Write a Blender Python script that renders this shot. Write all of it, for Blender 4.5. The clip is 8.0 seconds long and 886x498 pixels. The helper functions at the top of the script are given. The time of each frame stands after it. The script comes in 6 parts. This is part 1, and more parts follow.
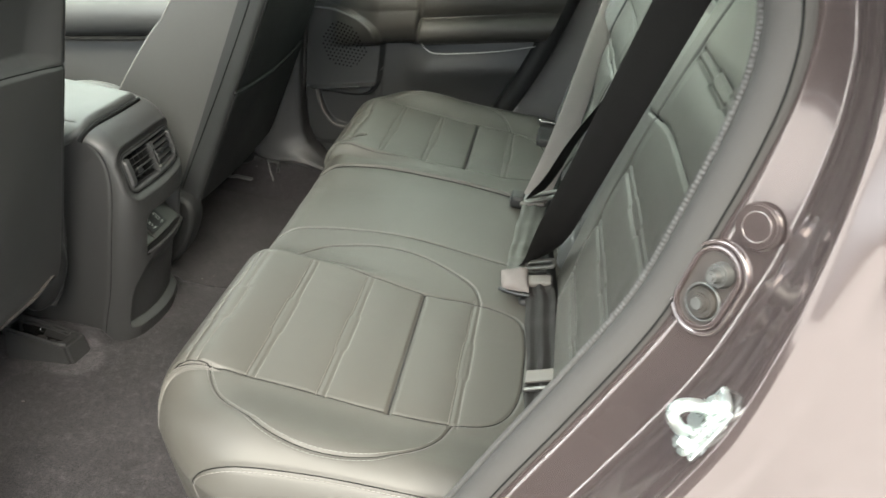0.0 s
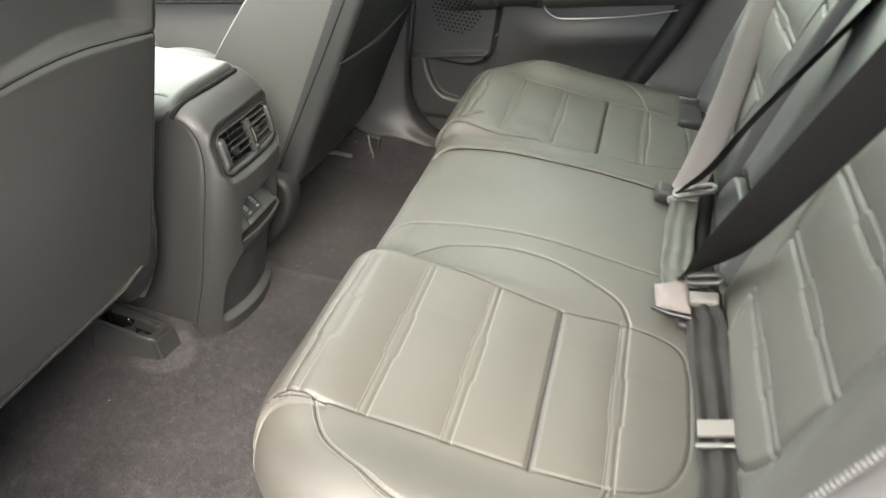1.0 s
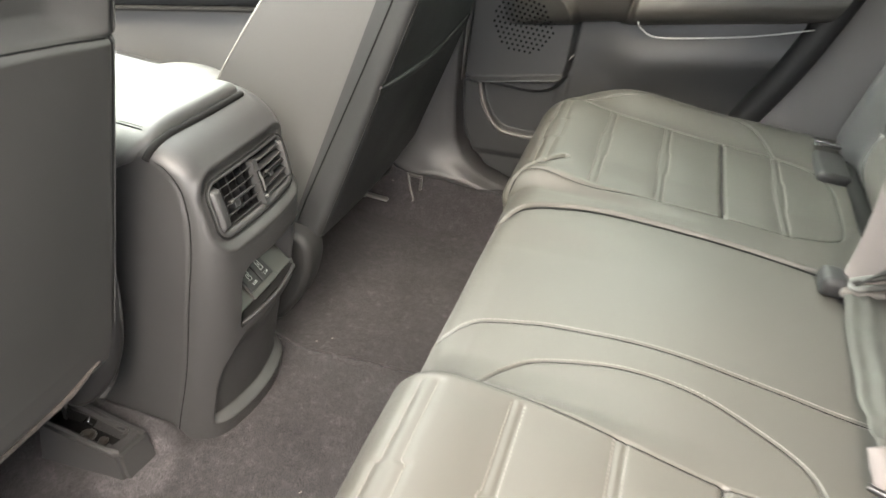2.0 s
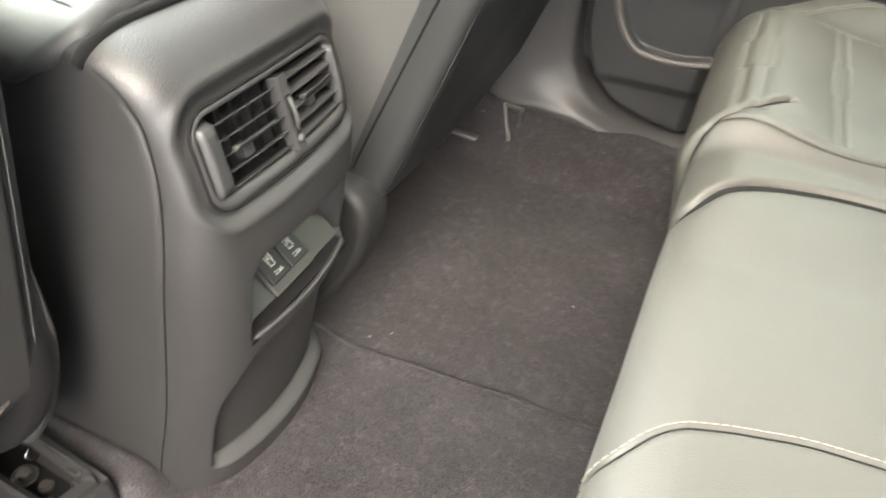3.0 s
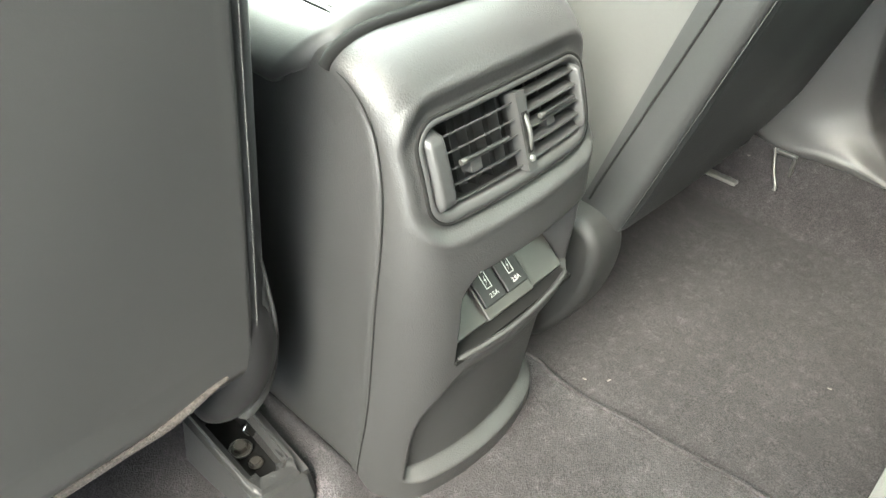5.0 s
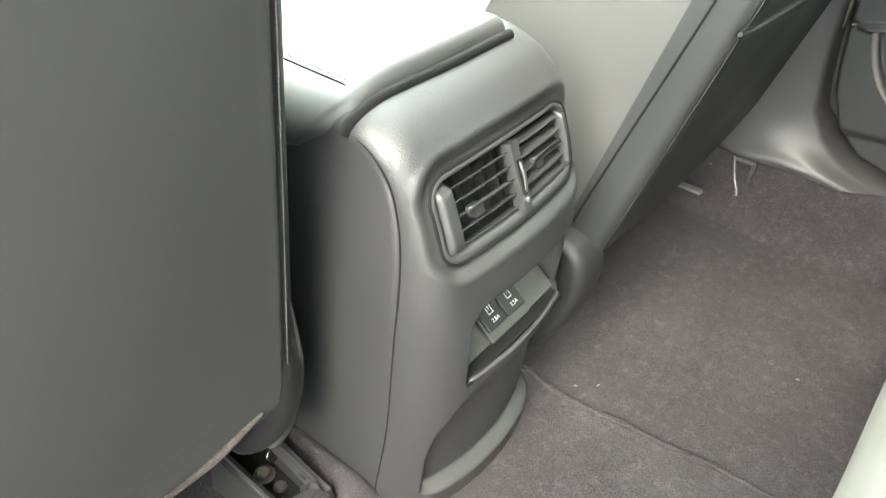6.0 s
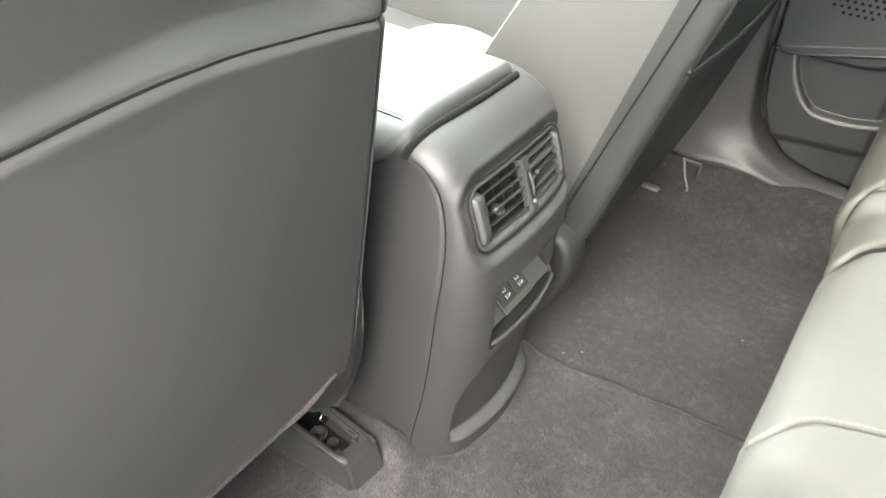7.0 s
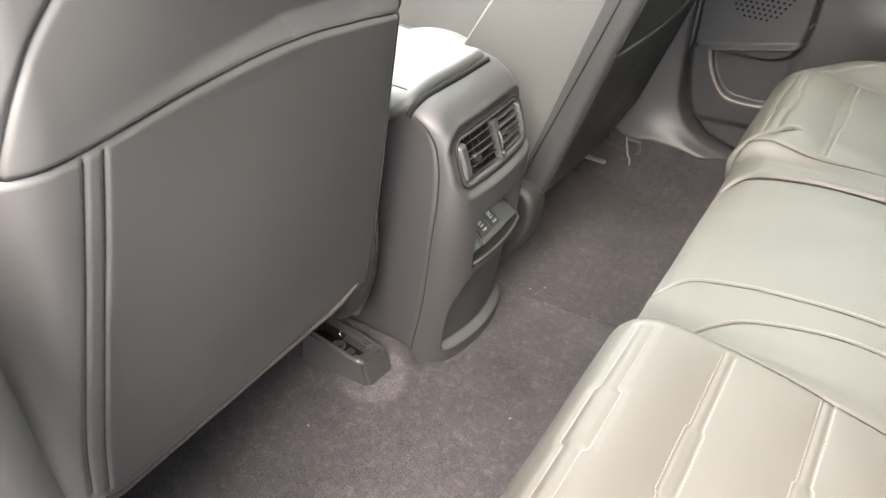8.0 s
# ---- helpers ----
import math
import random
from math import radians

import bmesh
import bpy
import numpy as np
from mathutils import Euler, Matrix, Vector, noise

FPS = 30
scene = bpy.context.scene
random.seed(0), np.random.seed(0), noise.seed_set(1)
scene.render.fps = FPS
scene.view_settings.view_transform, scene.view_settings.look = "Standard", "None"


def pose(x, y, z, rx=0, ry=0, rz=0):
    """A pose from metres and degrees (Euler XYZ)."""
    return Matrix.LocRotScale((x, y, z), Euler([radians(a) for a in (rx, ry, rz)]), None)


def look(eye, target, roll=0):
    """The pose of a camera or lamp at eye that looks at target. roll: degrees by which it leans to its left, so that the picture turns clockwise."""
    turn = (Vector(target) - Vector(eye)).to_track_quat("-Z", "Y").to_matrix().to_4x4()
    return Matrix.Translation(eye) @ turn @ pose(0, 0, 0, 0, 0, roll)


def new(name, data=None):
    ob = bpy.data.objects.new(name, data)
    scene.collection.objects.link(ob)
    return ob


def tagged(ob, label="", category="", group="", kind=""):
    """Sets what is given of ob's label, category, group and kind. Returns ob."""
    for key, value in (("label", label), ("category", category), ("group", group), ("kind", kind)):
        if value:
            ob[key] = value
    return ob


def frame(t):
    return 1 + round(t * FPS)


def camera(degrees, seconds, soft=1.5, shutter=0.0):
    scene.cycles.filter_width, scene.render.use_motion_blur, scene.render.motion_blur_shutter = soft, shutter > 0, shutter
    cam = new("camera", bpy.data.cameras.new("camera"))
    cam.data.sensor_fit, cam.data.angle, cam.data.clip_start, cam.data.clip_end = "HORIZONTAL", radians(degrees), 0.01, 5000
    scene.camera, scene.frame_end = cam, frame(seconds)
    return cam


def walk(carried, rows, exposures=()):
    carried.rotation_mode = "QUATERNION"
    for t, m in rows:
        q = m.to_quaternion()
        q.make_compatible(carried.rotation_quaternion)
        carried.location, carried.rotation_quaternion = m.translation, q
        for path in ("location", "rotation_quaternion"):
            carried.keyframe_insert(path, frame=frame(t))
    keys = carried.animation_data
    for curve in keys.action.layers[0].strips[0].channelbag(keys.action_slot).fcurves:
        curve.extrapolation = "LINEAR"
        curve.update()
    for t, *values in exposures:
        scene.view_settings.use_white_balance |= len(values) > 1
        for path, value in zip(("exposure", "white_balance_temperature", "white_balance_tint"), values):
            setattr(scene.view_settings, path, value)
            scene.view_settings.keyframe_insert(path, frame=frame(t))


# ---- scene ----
cam = camera(61.8, 8.0, shutter=0.35)
PATH = [
    (0, (-0.045, -1.187, 1.027), (-0.158, 0.526, 0.001), 9.9),
    (0.5, (-0.09, -1.147, 1.007), (-0.282, 0.522, -0.079), 8.6),
    (1, (-0.144, -1.018, 0.963), (-0.45, 0.604, -0.166), 8.0),
    (1.5, (-0.189, -0.87, 0.943), (-0.555, 0.75, -0.172), 8.2),
    (1.7, (-0.221, -0.816, 0.905), (-0.6, 0.824, -0.176), 8.4),
    (2.8, (-0.414, -0.425, 0.69), (-0.819, 1.109, -0.529), 9.9),
    (3, (-0.43, -0.394, 0.665), (-0.886, 1.075, -0.613), 10.4),
    (3.5, (-0.438, -0.353, 0.624), (-1.138, 0.874, -0.793), 7.0),
    (4, (-0.43, -0.341, 0.612), (-1.308, 0.768, -0.802), 3.9),
    (4.5, (-0.424, -0.345, 0.628), (-1.409, 0.788, -0.694), 3.6),
    (5, (-0.427, -0.361, 0.64), (-1.459, 0.795, -0.624), 2.7),
    (5.2, (-0.43, -0.366, 0.651), (-1.448, 0.8, -0.616), 2.2),
    (6.5, (-0.435, -0.463, 0.746), (-1.357, 0.791, -0.51), 1.8),
    (7, (-0.409, -0.564, 0.803), (-1.272, 0.73, -0.455), 2.4),
    (7.5, (-0.338, -0.697, 0.825), (-1.163, 0.63, -0.424), 3.3),
    (8, (-0.28, -0.804, 0.882), (-1.099, 0.554, -0.337), 2.8),
]
EXPOSURE = [(0.0, 3.42, 6200, 3), (1.0, 4.08, 6350, 8), (1.5, 4.33, 6450, 10), (3.0, 4.7, 6400, 10), (3.5, 5.13, 6200, 4), (4.0, 5.4, 6150, 2), (4.5, 5.46, 6150, -1), (5.0, 5.46, 6150, 0), (6.5, 5.03, 6100, 3), (7.0, 4.98, 6150, 6), (8.0, 4.7, 6350, 13)]
walk(cam, [(t, look(eye, target, roll)) for t, eye, target, roll in PATH], EXPOSURE)

# ---- world and light ----
SUN_EL, SUN_AZ = radians(52), radians(-70)
world = bpy.data.worlds.new("overcast_sky")
scene.world = world
world.use_nodes = True
wn = world.node_tree.nodes
sky = wn.new("ShaderNodeTexSky")
sky.sky_type, sky.sun_disc, sky.sun_elevation, sky.sun_rotation = "NISHITA", False, SUN_EL, SUN_AZ
sky.air_density, sky.dust_density, sky.ozone_density = 1.0, 4.0, 1.0
haze = wn.new("ShaderNodeHueSaturation")          # cloud veil: the sky's colour is mostly washed out
haze.inputs["Saturation"].default_value = 0.12
world.node_tree.links.new(sky.outputs["Color"], haze.inputs["Color"])
world.node_tree.links.new(haze.outputs["Color"], wn["Background"].inputs["Color"])
wn["Background"].inputs["Strength"].default_value = 0.15
sun = new("sun", bpy.data.lights.new("sun", "SUN"))
sun.data.energy, sun.data.angle, sun.data.color = 2.2, radians(50), (1.0, 0.87, 0.73)
sun.matrix_world = look((0, 0, 10), (-1.2, 9, 0))

door_fill = new("door_fill", bpy.data.lights.new("door_fill", "AREA"))     # lamp added at the driver's doorway to brighten the front seats and lid
door_fill.data.shape, door_fill.data.size, door_fill.data.size_y, door_fill.data.energy = "RECTANGLE", 0.75, 0.95, 4.6
door_fill.matrix_world = look((-1.35, -0.76, 0.62), (-1.25, 1.0, 0.55))

window_fill = new("window_fill", bpy.data.lights.new("window_fill", "AREA"))     # lamp added inside the far rear window to brighten the bench
window_fill.data.shape, window_fill.data.size, window_fill.data.size_y, window_fill.data.energy = "RECTANGLE", 0.55, 0.30, 0.10
window_fill.data.color = (0.88, 1.0, 0.80)
window_fill.matrix_world = look((-0.27, 0.66, 0.88), (-0.20, 0.10, 0.30))

# ---- materials ----
def material(name, base, rough=0.5, metal=0.0, grain=0.0, grain_scale=900.0, mottle=0.12, mottle_scale=9.0,
             coat=0.0, sheen=0.0, spec=0.5, wrinkle=0.0, rough_var=0.08):
    m = bpy.data.materials.new(name)
    m.use_nodes = True
    nt = m.node_tree
    b = nt.nodes["Principled BSDF"]
    coord = nt.nodes.new("ShaderNodeTexCoord")
    big = nt.nodes.new("ShaderNodeTexNoise")
    big.inputs["Scale"].default_value, big.inputs["Detail"].default_value = mottle_scale, 5.0
    nt.links.new(coord.outputs["Object"], big.inputs["Vector"])
    ramp = nt.nodes.new("ShaderNodeMapRange")
    ramp.inputs["To Min"].default_value, ramp.inputs["To Max"].default_value = 1 - mottle, 1 + mottle
    nt.links.new(big.outputs["Fac"], ramp.inputs["Value"])
    mul = nt.nodes.new("ShaderNodeVectorMath")
    mul.operation = "SCALE"
    mul.inputs[0].default_value = base
    nt.links.new(ramp.outputs["Result"], mul.inputs["Scale"])
    nt.links.new(mul.outputs["Vector"], b.inputs["Base Color"])
    rr = nt.nodes.new("ShaderNodeMapRange")
    rr.inputs["To Min"].default_value, rr.inputs["To Max"].default_value = rough - rough_var, rough + rough_var
    nt.links.new(big.outputs["Fac"], rr.inputs["Value"])
    nt.links.new(rr.outputs["Result"], b.inputs["Roughness"])
    b.inputs["Metallic"].default_value = metal
    b.inputs["Coat Weight"].default_value = coat
    b.inputs["Coat Roughness"].default_value = 0.06
    b.inputs["Sheen Weight"].default_value = sheen
    b.inputs["Specular IOR Level"].default_value = spec
    last = None
    if grain:
        fine = nt.nodes.new("ShaderNodeTexVoronoi")
        fine.inputs["Scale"].default_value = grain_scale
        nt.links.new(coord.outputs["Object"], fine.inputs["Vector"])
        bump = nt.nodes.new("ShaderNodeBump")
        bump.inputs["Strength"].default_value, bump.inputs["Distance"].default_value = grain, 0.0006
        nt.links.new(fine.outputs["Distance"], bump.inputs["Height"])
        last = bump
    if wrinkle:
        wr = nt.nodes.new("ShaderNodeTexNoise")
        wr.inputs["Scale"].default_value, wr.inputs["Detail"].default_value = 26.0, 3.0
        nt.links.new(coord.outputs["Object"], wr.inputs["Vector"])
        b2 = nt.nodes.new("ShaderNodeBump")
        b2.inputs["Strength"].default_value, b2.inputs["Distance"].default_value = wrinkle, 0.004
        nt.links.new(wr.outputs["Fac"], b2.inputs["Height"])
        if last:
            nt.links.new(last.outputs["Normal"], b2.inputs["Normal"])
        last = b2
    if last:
        nt.links.new(last.outputs["Normal"], b.inputs["Normal"])
    return m


def carpet_material(name, base):
    m = material(name, base, rough=0.97, mottle=0.4, mottle_scale=13.0, sheen=0.04, spec=0.05, rough_var=0.02)
    nt = m.node_tree
    b = nt.nodes["Principled BSDF"]
    coord = next(n for n in nt.nodes if n.type == "TEX_COORD")
    fuzz = nt.nodes.new("ShaderNodeTexNoise")
    fuzz.inputs["Scale"].default_value, fuzz.inputs["Detail"].default_value = 620.0, 6.0
    nt.links.new(coord.outputs["Object"], fuzz.inputs["Vector"])
    bump = nt.nodes.new("ShaderNodeBump")
    bump.inputs["Strength"].default_value, bump.inputs["Distance"].default_value = 0.65, 0.003
    nt.links.new(fuzz.outputs["Fac"], bump.inputs["Height"])
    nt.links.new(bump.outputs["Normal"], b.inputs["Normal"])
    fleck = nt.nodes.new("ShaderNodeMapRange")
    fleck.inputs["From Min"].default_value, fleck.inputs["From Max"].default_value = 0.38, 0.66
    fleck.inputs["To Min"].default_value, fleck.inputs["To Max"].default_value = 0.60, 1.52
    nt.links.new(fuzz.outputs["Fac"], fleck.inputs["Value"])
    old = b.inputs["Base Color"].links[0].from_socket
    mul = nt.nodes.new("ShaderNodeVectorMath")
    mul.operation = "SCALE"
    nt.links.new(old, mul.inputs[0])
    nt.links.new(fleck.outputs["Result"], mul.inputs["Scale"])
    nt.links.new(mul.outputs["Vector"], b.inputs["Base Color"])
    return m


def worn(m, centre, reach, gain):
    """Pile rubbed pale in patches, and round one worn spot of the floor."""
    nt = m.node_tree
    b = nt.nodes["Principled BSDF"]
    coord = next(n for n in nt.nodes if n.type == "TEX_COORD")
    lint = nt.nodes.new("ShaderNodeTexNoise")
    lint.inputs["Scale"].default_value, lint.inputs["Detail"].default_value, lint.inputs["Roughness"].default_value = 75.0, 8.0, 0.70
    nt.links.new(coord.outputs["Object"], lint.inputs["Vector"])
    patch = nt.nodes.new("ShaderNodeMapRange")
    for k, v in (("From Min", 0.50), ("From Max", 0.72), ("To Min", 0.0), ("To Max", 0.62)):
        patch.inputs[k].default_value = v
    nt.links.new(lint.outputs["Fac"], patch.inputs["Value"])
    dist = nt.nodes.new("ShaderNodeVectorMath")
    dist.operation = "DISTANCE"
    dist.inputs[1].default_value = centre
    nt.links.new(coord.outputs["Object"], dist.inputs[0])
    ring = nt.nodes.new("ShaderNodeMapRange")
    ring.interpolation_type = "SMOOTHSTEP"
    for k, v in (("From Min", reach[1]), ("From Max", reach[0]), ("To Min", 0.0), ("To Max", gain)):
        ring.inputs[k].default_value = v
    nt.links.new(dist.outputs["Value"], ring.inputs["Value"])
    broken = nt.nodes.new("ShaderNodeMath")
    broken.operation = "MULTIPLY"
    nt.links.new(ring.outputs["Result"], broken.inputs[0])
    nt.links.new(lint.outputs["Fac"], broken.inputs[1])
    total = nt.nodes.new("ShaderNodeMath")
    total.operation = "ADD"
    nt.links.new(patch.outputs["Result"], total.inputs[0])
    nt.links.new(broken.outputs["Value"], total.inputs[1])
    one = nt.nodes.new("ShaderNodeMath")
    one.operation = "ADD"
    one.inputs[1].default_value = 0.9
    nt.links.new(total.outputs["Value"], one.inputs[0])
    old = b.inputs["Base Color"].links[0].from_socket
    mul = nt.nodes.new("ShaderNodeVectorMath")
    mul.operation = "SCALE"
    nt.links.new(old, mul.inputs[0])
    nt.links.new(one.outputs["Value"], mul.inputs["Scale"])
    nt.links.new(mul.outputs["Vector"], b.inputs["Base Color"])


def webbing_material(name, base, spec):
    m = material(name, base, rough=0.7, mottle=0.15, mottle_scale=30, spec=spec)
    nt = m.node_tree
    b = nt.nodes["Principled BSDF"]
    coord = next(n for n in nt.nodes if n.type == "TEX_COORD")
    wave = nt.nodes.new("ShaderNodeTexNoise")
    wave.inputs["Scale"].default_value = 700.0
    nt.links.new(coord.outputs["Object"], wave.inputs["Vector"])
    bump = nt.nodes.new("ShaderNodeBump")
    bump.inputs["Strength"].default_value, bump.inputs["Distance"].default_value = 0.4, 0.0008
    nt.links.new(wave.outputs["Fac"], bump.inputs["Height"])
    nt.links.new(bump.outputs["Normal"], b.inputs["Normal"])
    return m


def glass_material(name, tint):
    m = bpy.data.materials.new(name)
    m.use_nodes = True
    nt = m.node_tree
    b = nt.nodes["Principled BSDF"]
    b.inputs["Base Color"].default_value = (*tint, 1)
    b.inputs["Transmission Weight"].default_value, b.inputs["Roughness"].default_value, b.inputs["IOR"].default_value = 1.0, 0.0, 1.05
    return m


LEATHER = material("black_leather", (0.0300, 0.0284, 0.0244), 0.54, grain=0.18, grain_scale=1100, wrinkle=0.06, mottle=0.08, spec=0.40, rough_var=0.06)
LEATHER_B = material("black_leather_panel", (0.0316, 0.0304, 0.0266), 0.53, grain=0.18, grain_scale=1100, wrinkle=0.04, mottle=0.08, spec=0.42, rough_var=0.06)
# same black leather, the daylight on it put in as a paler tone
LEATHER_P = material("lit_side_leather", (0.0315, 0.0318, 0.0311), 0.52, grain=0.12, grain_scale=1100, wrinkle=0.03, mottle=0.08, spec=0.42)
# same black leather, darkened to put shade into the colour
LEATHER_S = material("shaded_leather", (0.0238, 0.0243, 0.0238), 0.47, grain=0.14, grain_scale=1100, wrinkle=0.04, mottle=0.08, spec=0.46)
LEATHER_V = material("smooth_panel_vinyl", (0.0236, 0.0235, 0.0231), 0.46, grain=0.06, grain_scale=1300, wrinkle=0.02, mottle=0.06, spec=0.58)
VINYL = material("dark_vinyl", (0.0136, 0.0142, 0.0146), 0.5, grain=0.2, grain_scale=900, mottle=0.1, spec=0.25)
PLASTIC = material("grained_black_plastic", (0.0172, 0.0171, 0.0173), 0.46, grain=0.30, grain_scale=800, mottle=0.1, spec=0.48)
PLASTIC_D = material("dark_plastic", (0.0119, 0.0119, 0.01224), 0.5, grain=0.12, grain_scale=1200, spec=0.3)
DOORP = material("door_plastic", (0.01785, 0.01853, 0.01887), 0.5, grain=0.12, grain_scale=900)
SILL = material("sill_plastic", (0.0325, 0.0318, 0.0318), 0.52, grain=0.12, grain_scale=900)
TRIM = material("pillar_plastic", (0.066, 0.062, 0.058), 0.6, grain=0.3, grain_scale=800)
GLOSS = material("satin_black_plastic", (0.0085, 0.0085, 0.0088), 0.30, grain=0.0, spec=0.4)
VENT = material("vent_plastic", (0.0230, 0.0232, 0.0236), 0.46, grain=0.10, grain_scale=1400, spec=0.34)
BOLT = material("dull_bolt_steel", (0.085, 0.085, 0.0816), 0.4, metal=0.7, mottle=0.25, mottle_scale=80)
FUZZ = carpet_material("worn_pale_fleece", (0.0300, 0.0262, 0.0245))
SATIN = material("satin_silver", (0.196, 0.196, 0.1904), 0.35, metal=0.8)
CHROME = material("bright_metal", (0.5, 0.5, 0.5), 0.16, metal=1.0, mottle=0.03)
ZINC = material("zinc_plated_steel", (0.476, 0.518, 0.504), 0.28, metal=0.9, mottle=0.1, mottle_scale=60)
STEEL = material("greased_dark_steel", (0.0204, 0.01785, 0.0153), 0.5, metal=0.0, mottle=0.3, mottle_scale=50, spec=0.4)
RUBBER = material("black_rubber", (0.0102, 0.0102, 0.0102), 0.6, grain=0.15, spec=0.3)
SEAL = material("grey_flocked_rubber", (0.0275, 0.0262, 0.0250), 0.7, grain=0.2, spec=0.3)
PAINT = material("brown_metallic_paint", (0.066, 0.0515, 0.0500), 0.14, metal=0.6, coat=1.0, mottle=0.04, mottle_scale=3, rough_var=0.03)
# body paint darkened: the depth shade of the jamb recess as colour
PAINT_D = material("recess_shade_paint", (0.0459, 0.03995, 0.03655), 0.32, metal=0.4, coat=0.4, mottle=0.1)
KICK = material("matt_black_plastic", (0.0115, 0.0116, 0.0118), 0.55, grain=0.1, grain_scale=1200, spec=0.3)
RIB = material("pale_seal_cord", (0.024, 0.0232, 0.022), 0.65)
CARPET = carpet_material("charcoal_carpet", (0.0222, 0.0206, 0.0218))
SHELF = material("satin_shelf_plastic", (0.0225, 0.0215, 0.0195), 0.44, grain=0.14, grain_scale=1400, spec=0.5)
worn(CARPET, (-0.775, -0.175, 0.005), (0.046, 0.062), 1.15)
# one webbing; the greys of BELT_G and BELT_L put light into the straps
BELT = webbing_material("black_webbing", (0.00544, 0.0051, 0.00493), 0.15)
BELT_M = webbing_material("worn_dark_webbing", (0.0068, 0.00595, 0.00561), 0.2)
BELT_G = webbing_material("lit_webbing_pale_cloth", (0.0782, 0.068, 0.06545), 0.3)
BELT_L = webbing_material("lit_green_webbing", (0.034, 0.03485, 0.0306), 0.3)
THREAD = material("grey_thread", (0.095, 0.090, 0.083), 0.8, mottle=0.1)
THREAD_D = material("dark_thread", (0.075, 0.074, 0.070), 0.8, mottle=0.1)
WHITE = material("white_print", (0.51, 0.51, 0.493), 0.6, mottle=0.02)
TAG = material("pale_label_cloth", (0.068, 0.0629, 0.0578), 0.7, mottle=0.1, mottle_scale=60)
HEADLINER = material("grey_headliner", (0.42, 0.41, 0.39), 0.9, grain=0.2, mottle=0.05)
ASPHALT = material("grey_concrete", (0.34, 0.33, 0.315), 0.9, grain=0.6, grain_scale=120, mottle=0.25, mottle_scale=2)
GLASS = glass_material("green_tinted_glass", (0.78, 0.88, 0.64))
GLASS_R = glass_material("added_roof_glass", (0.28, 0.31, 0.27))
GLASS_D = glass_material("darkened_rear_glass", (0.10, 0.11, 0.10))
# near-black for gaps, slots and holes, standing in for the shade inside
HOLE = material("recess_shade", (0.0051, 0.0051, 0.0051), 0.8, spec=0.1)


# ---- building helpers ----
def linked(name, me, mat, parent, label, smooth):
    if smooth:
        me.polygons.foreach_set("use_smooth", [True] * len(me.polygons))
    me.materials.append(mat)
    ob = new(name, me)
    if parent is not None:
        ob.parent = parent
        ob.matrix_parent_inverse = parent.matrix_basis.inverted()
    if label:
        ob["label"] = label
    return ob


def part(name, geo, mat, parent=None, label="", smooth=True):
    """geo: a bmesh, or (verts, faces)."""
    me = bpy.data.meshes.new(name)
    if isinstance(geo, tuple):
        me.from_pydata([tuple(map(float, v)) for v in geo[0]], [], [tuple(int(i) for i in f) for f in geo[1]])
    else:
        bmesh.ops.recalc_face_normals(geo, faces=geo.faces)
        geo.to_mesh(me)
        geo.free()
    ob = linked(name, me, mat, parent, label, smooth)
    if smooth:
        me.set_sharp_from_angle(angle=radians(58))
        if not isinstance(geo, tuple):
            ob.modifiers.new("even_shading", "WEIGHTED_NORMAL").keep_sharp = True
    return ob


def thing(name, at, label, category, group="", kind=""):
    ob = new(name)
    ob.empty_display_size = 0.05
    ob.matrix_basis = Matrix.Translation(at)
    return tagged(ob, label, category, group, kind)


def rbox(size, at=(0, 0, 0), r=0.004, m=None, seg=2):
    bm = bmesh.new()
    bmesh.ops.create_cube(bm, size=1.0)
    bmesh.ops.scale(bm, vec=size, verts=bm.verts)
    if r:
        bmesh.ops.bevel(bm, geom=bm.edges[:], offset=min(r, min(size) * 0.49), segments=seg, affect="EDGES", profile=0.5)
    bm.transform(Matrix.Translation(at) @ m if m is not None else Matrix.Translation(at))
    return bm


def cyl(r, depth, at, axis, seg=20, r2=None, bev=0.0):
    bm = bmesh.new()
    bmesh.ops.create_cone(bm, cap_ends=True, segments=seg, radius1=r, radius2=r if r2 is None else r2, depth=depth)
    if bev:
        es = [e for e in bm.edges if len(e.link_faces) == 2 and any(len(f.verts) > 4 for f in e.link_faces)]
        bmesh.ops.bevel(bm, geom=es, offset=bev, segments=2, affect="EDGES")
    q = Vector((0, 0, 1)).rotation_difference(Vector(axis)).to_matrix().to_4x4()
    bm.transform(Matrix.Translation(at) @ q)
    return bm


def join(*bms):
    out = bmesh.new()
    for b in bms:
        me = bpy.data.meshes.new("tmp")
        b.to_mesh(me)
        b.free()
        out.from_mesh(me)
        bpy.data.meshes.remove(me)
    return out


def crv(pts, n=8):
    """Catmull-Rom through the points, n steps a span."""
    p = np.array(pts, float)
    p = np.vstack([2 * p[0] - p[1], p, 2 * p[-1] - p[-2]])
    out = []
    for i in range(1, len(p) - 2):
        for k in range(n):
            t = k / n
            out.append(0.5 * ((2 * p[i]) + (p[i + 1] - p[i - 1]) * t + (2 * p[i - 1] - 5 * p[i] + 4 * p[i + 1] - p[i + 2]) * t * t
                              + (3 * p[i] - p[i - 1] - 3 * p[i + 1] + p[i + 2]) * t ** 3))
    out.append(p[-2])
    return np.array(out)


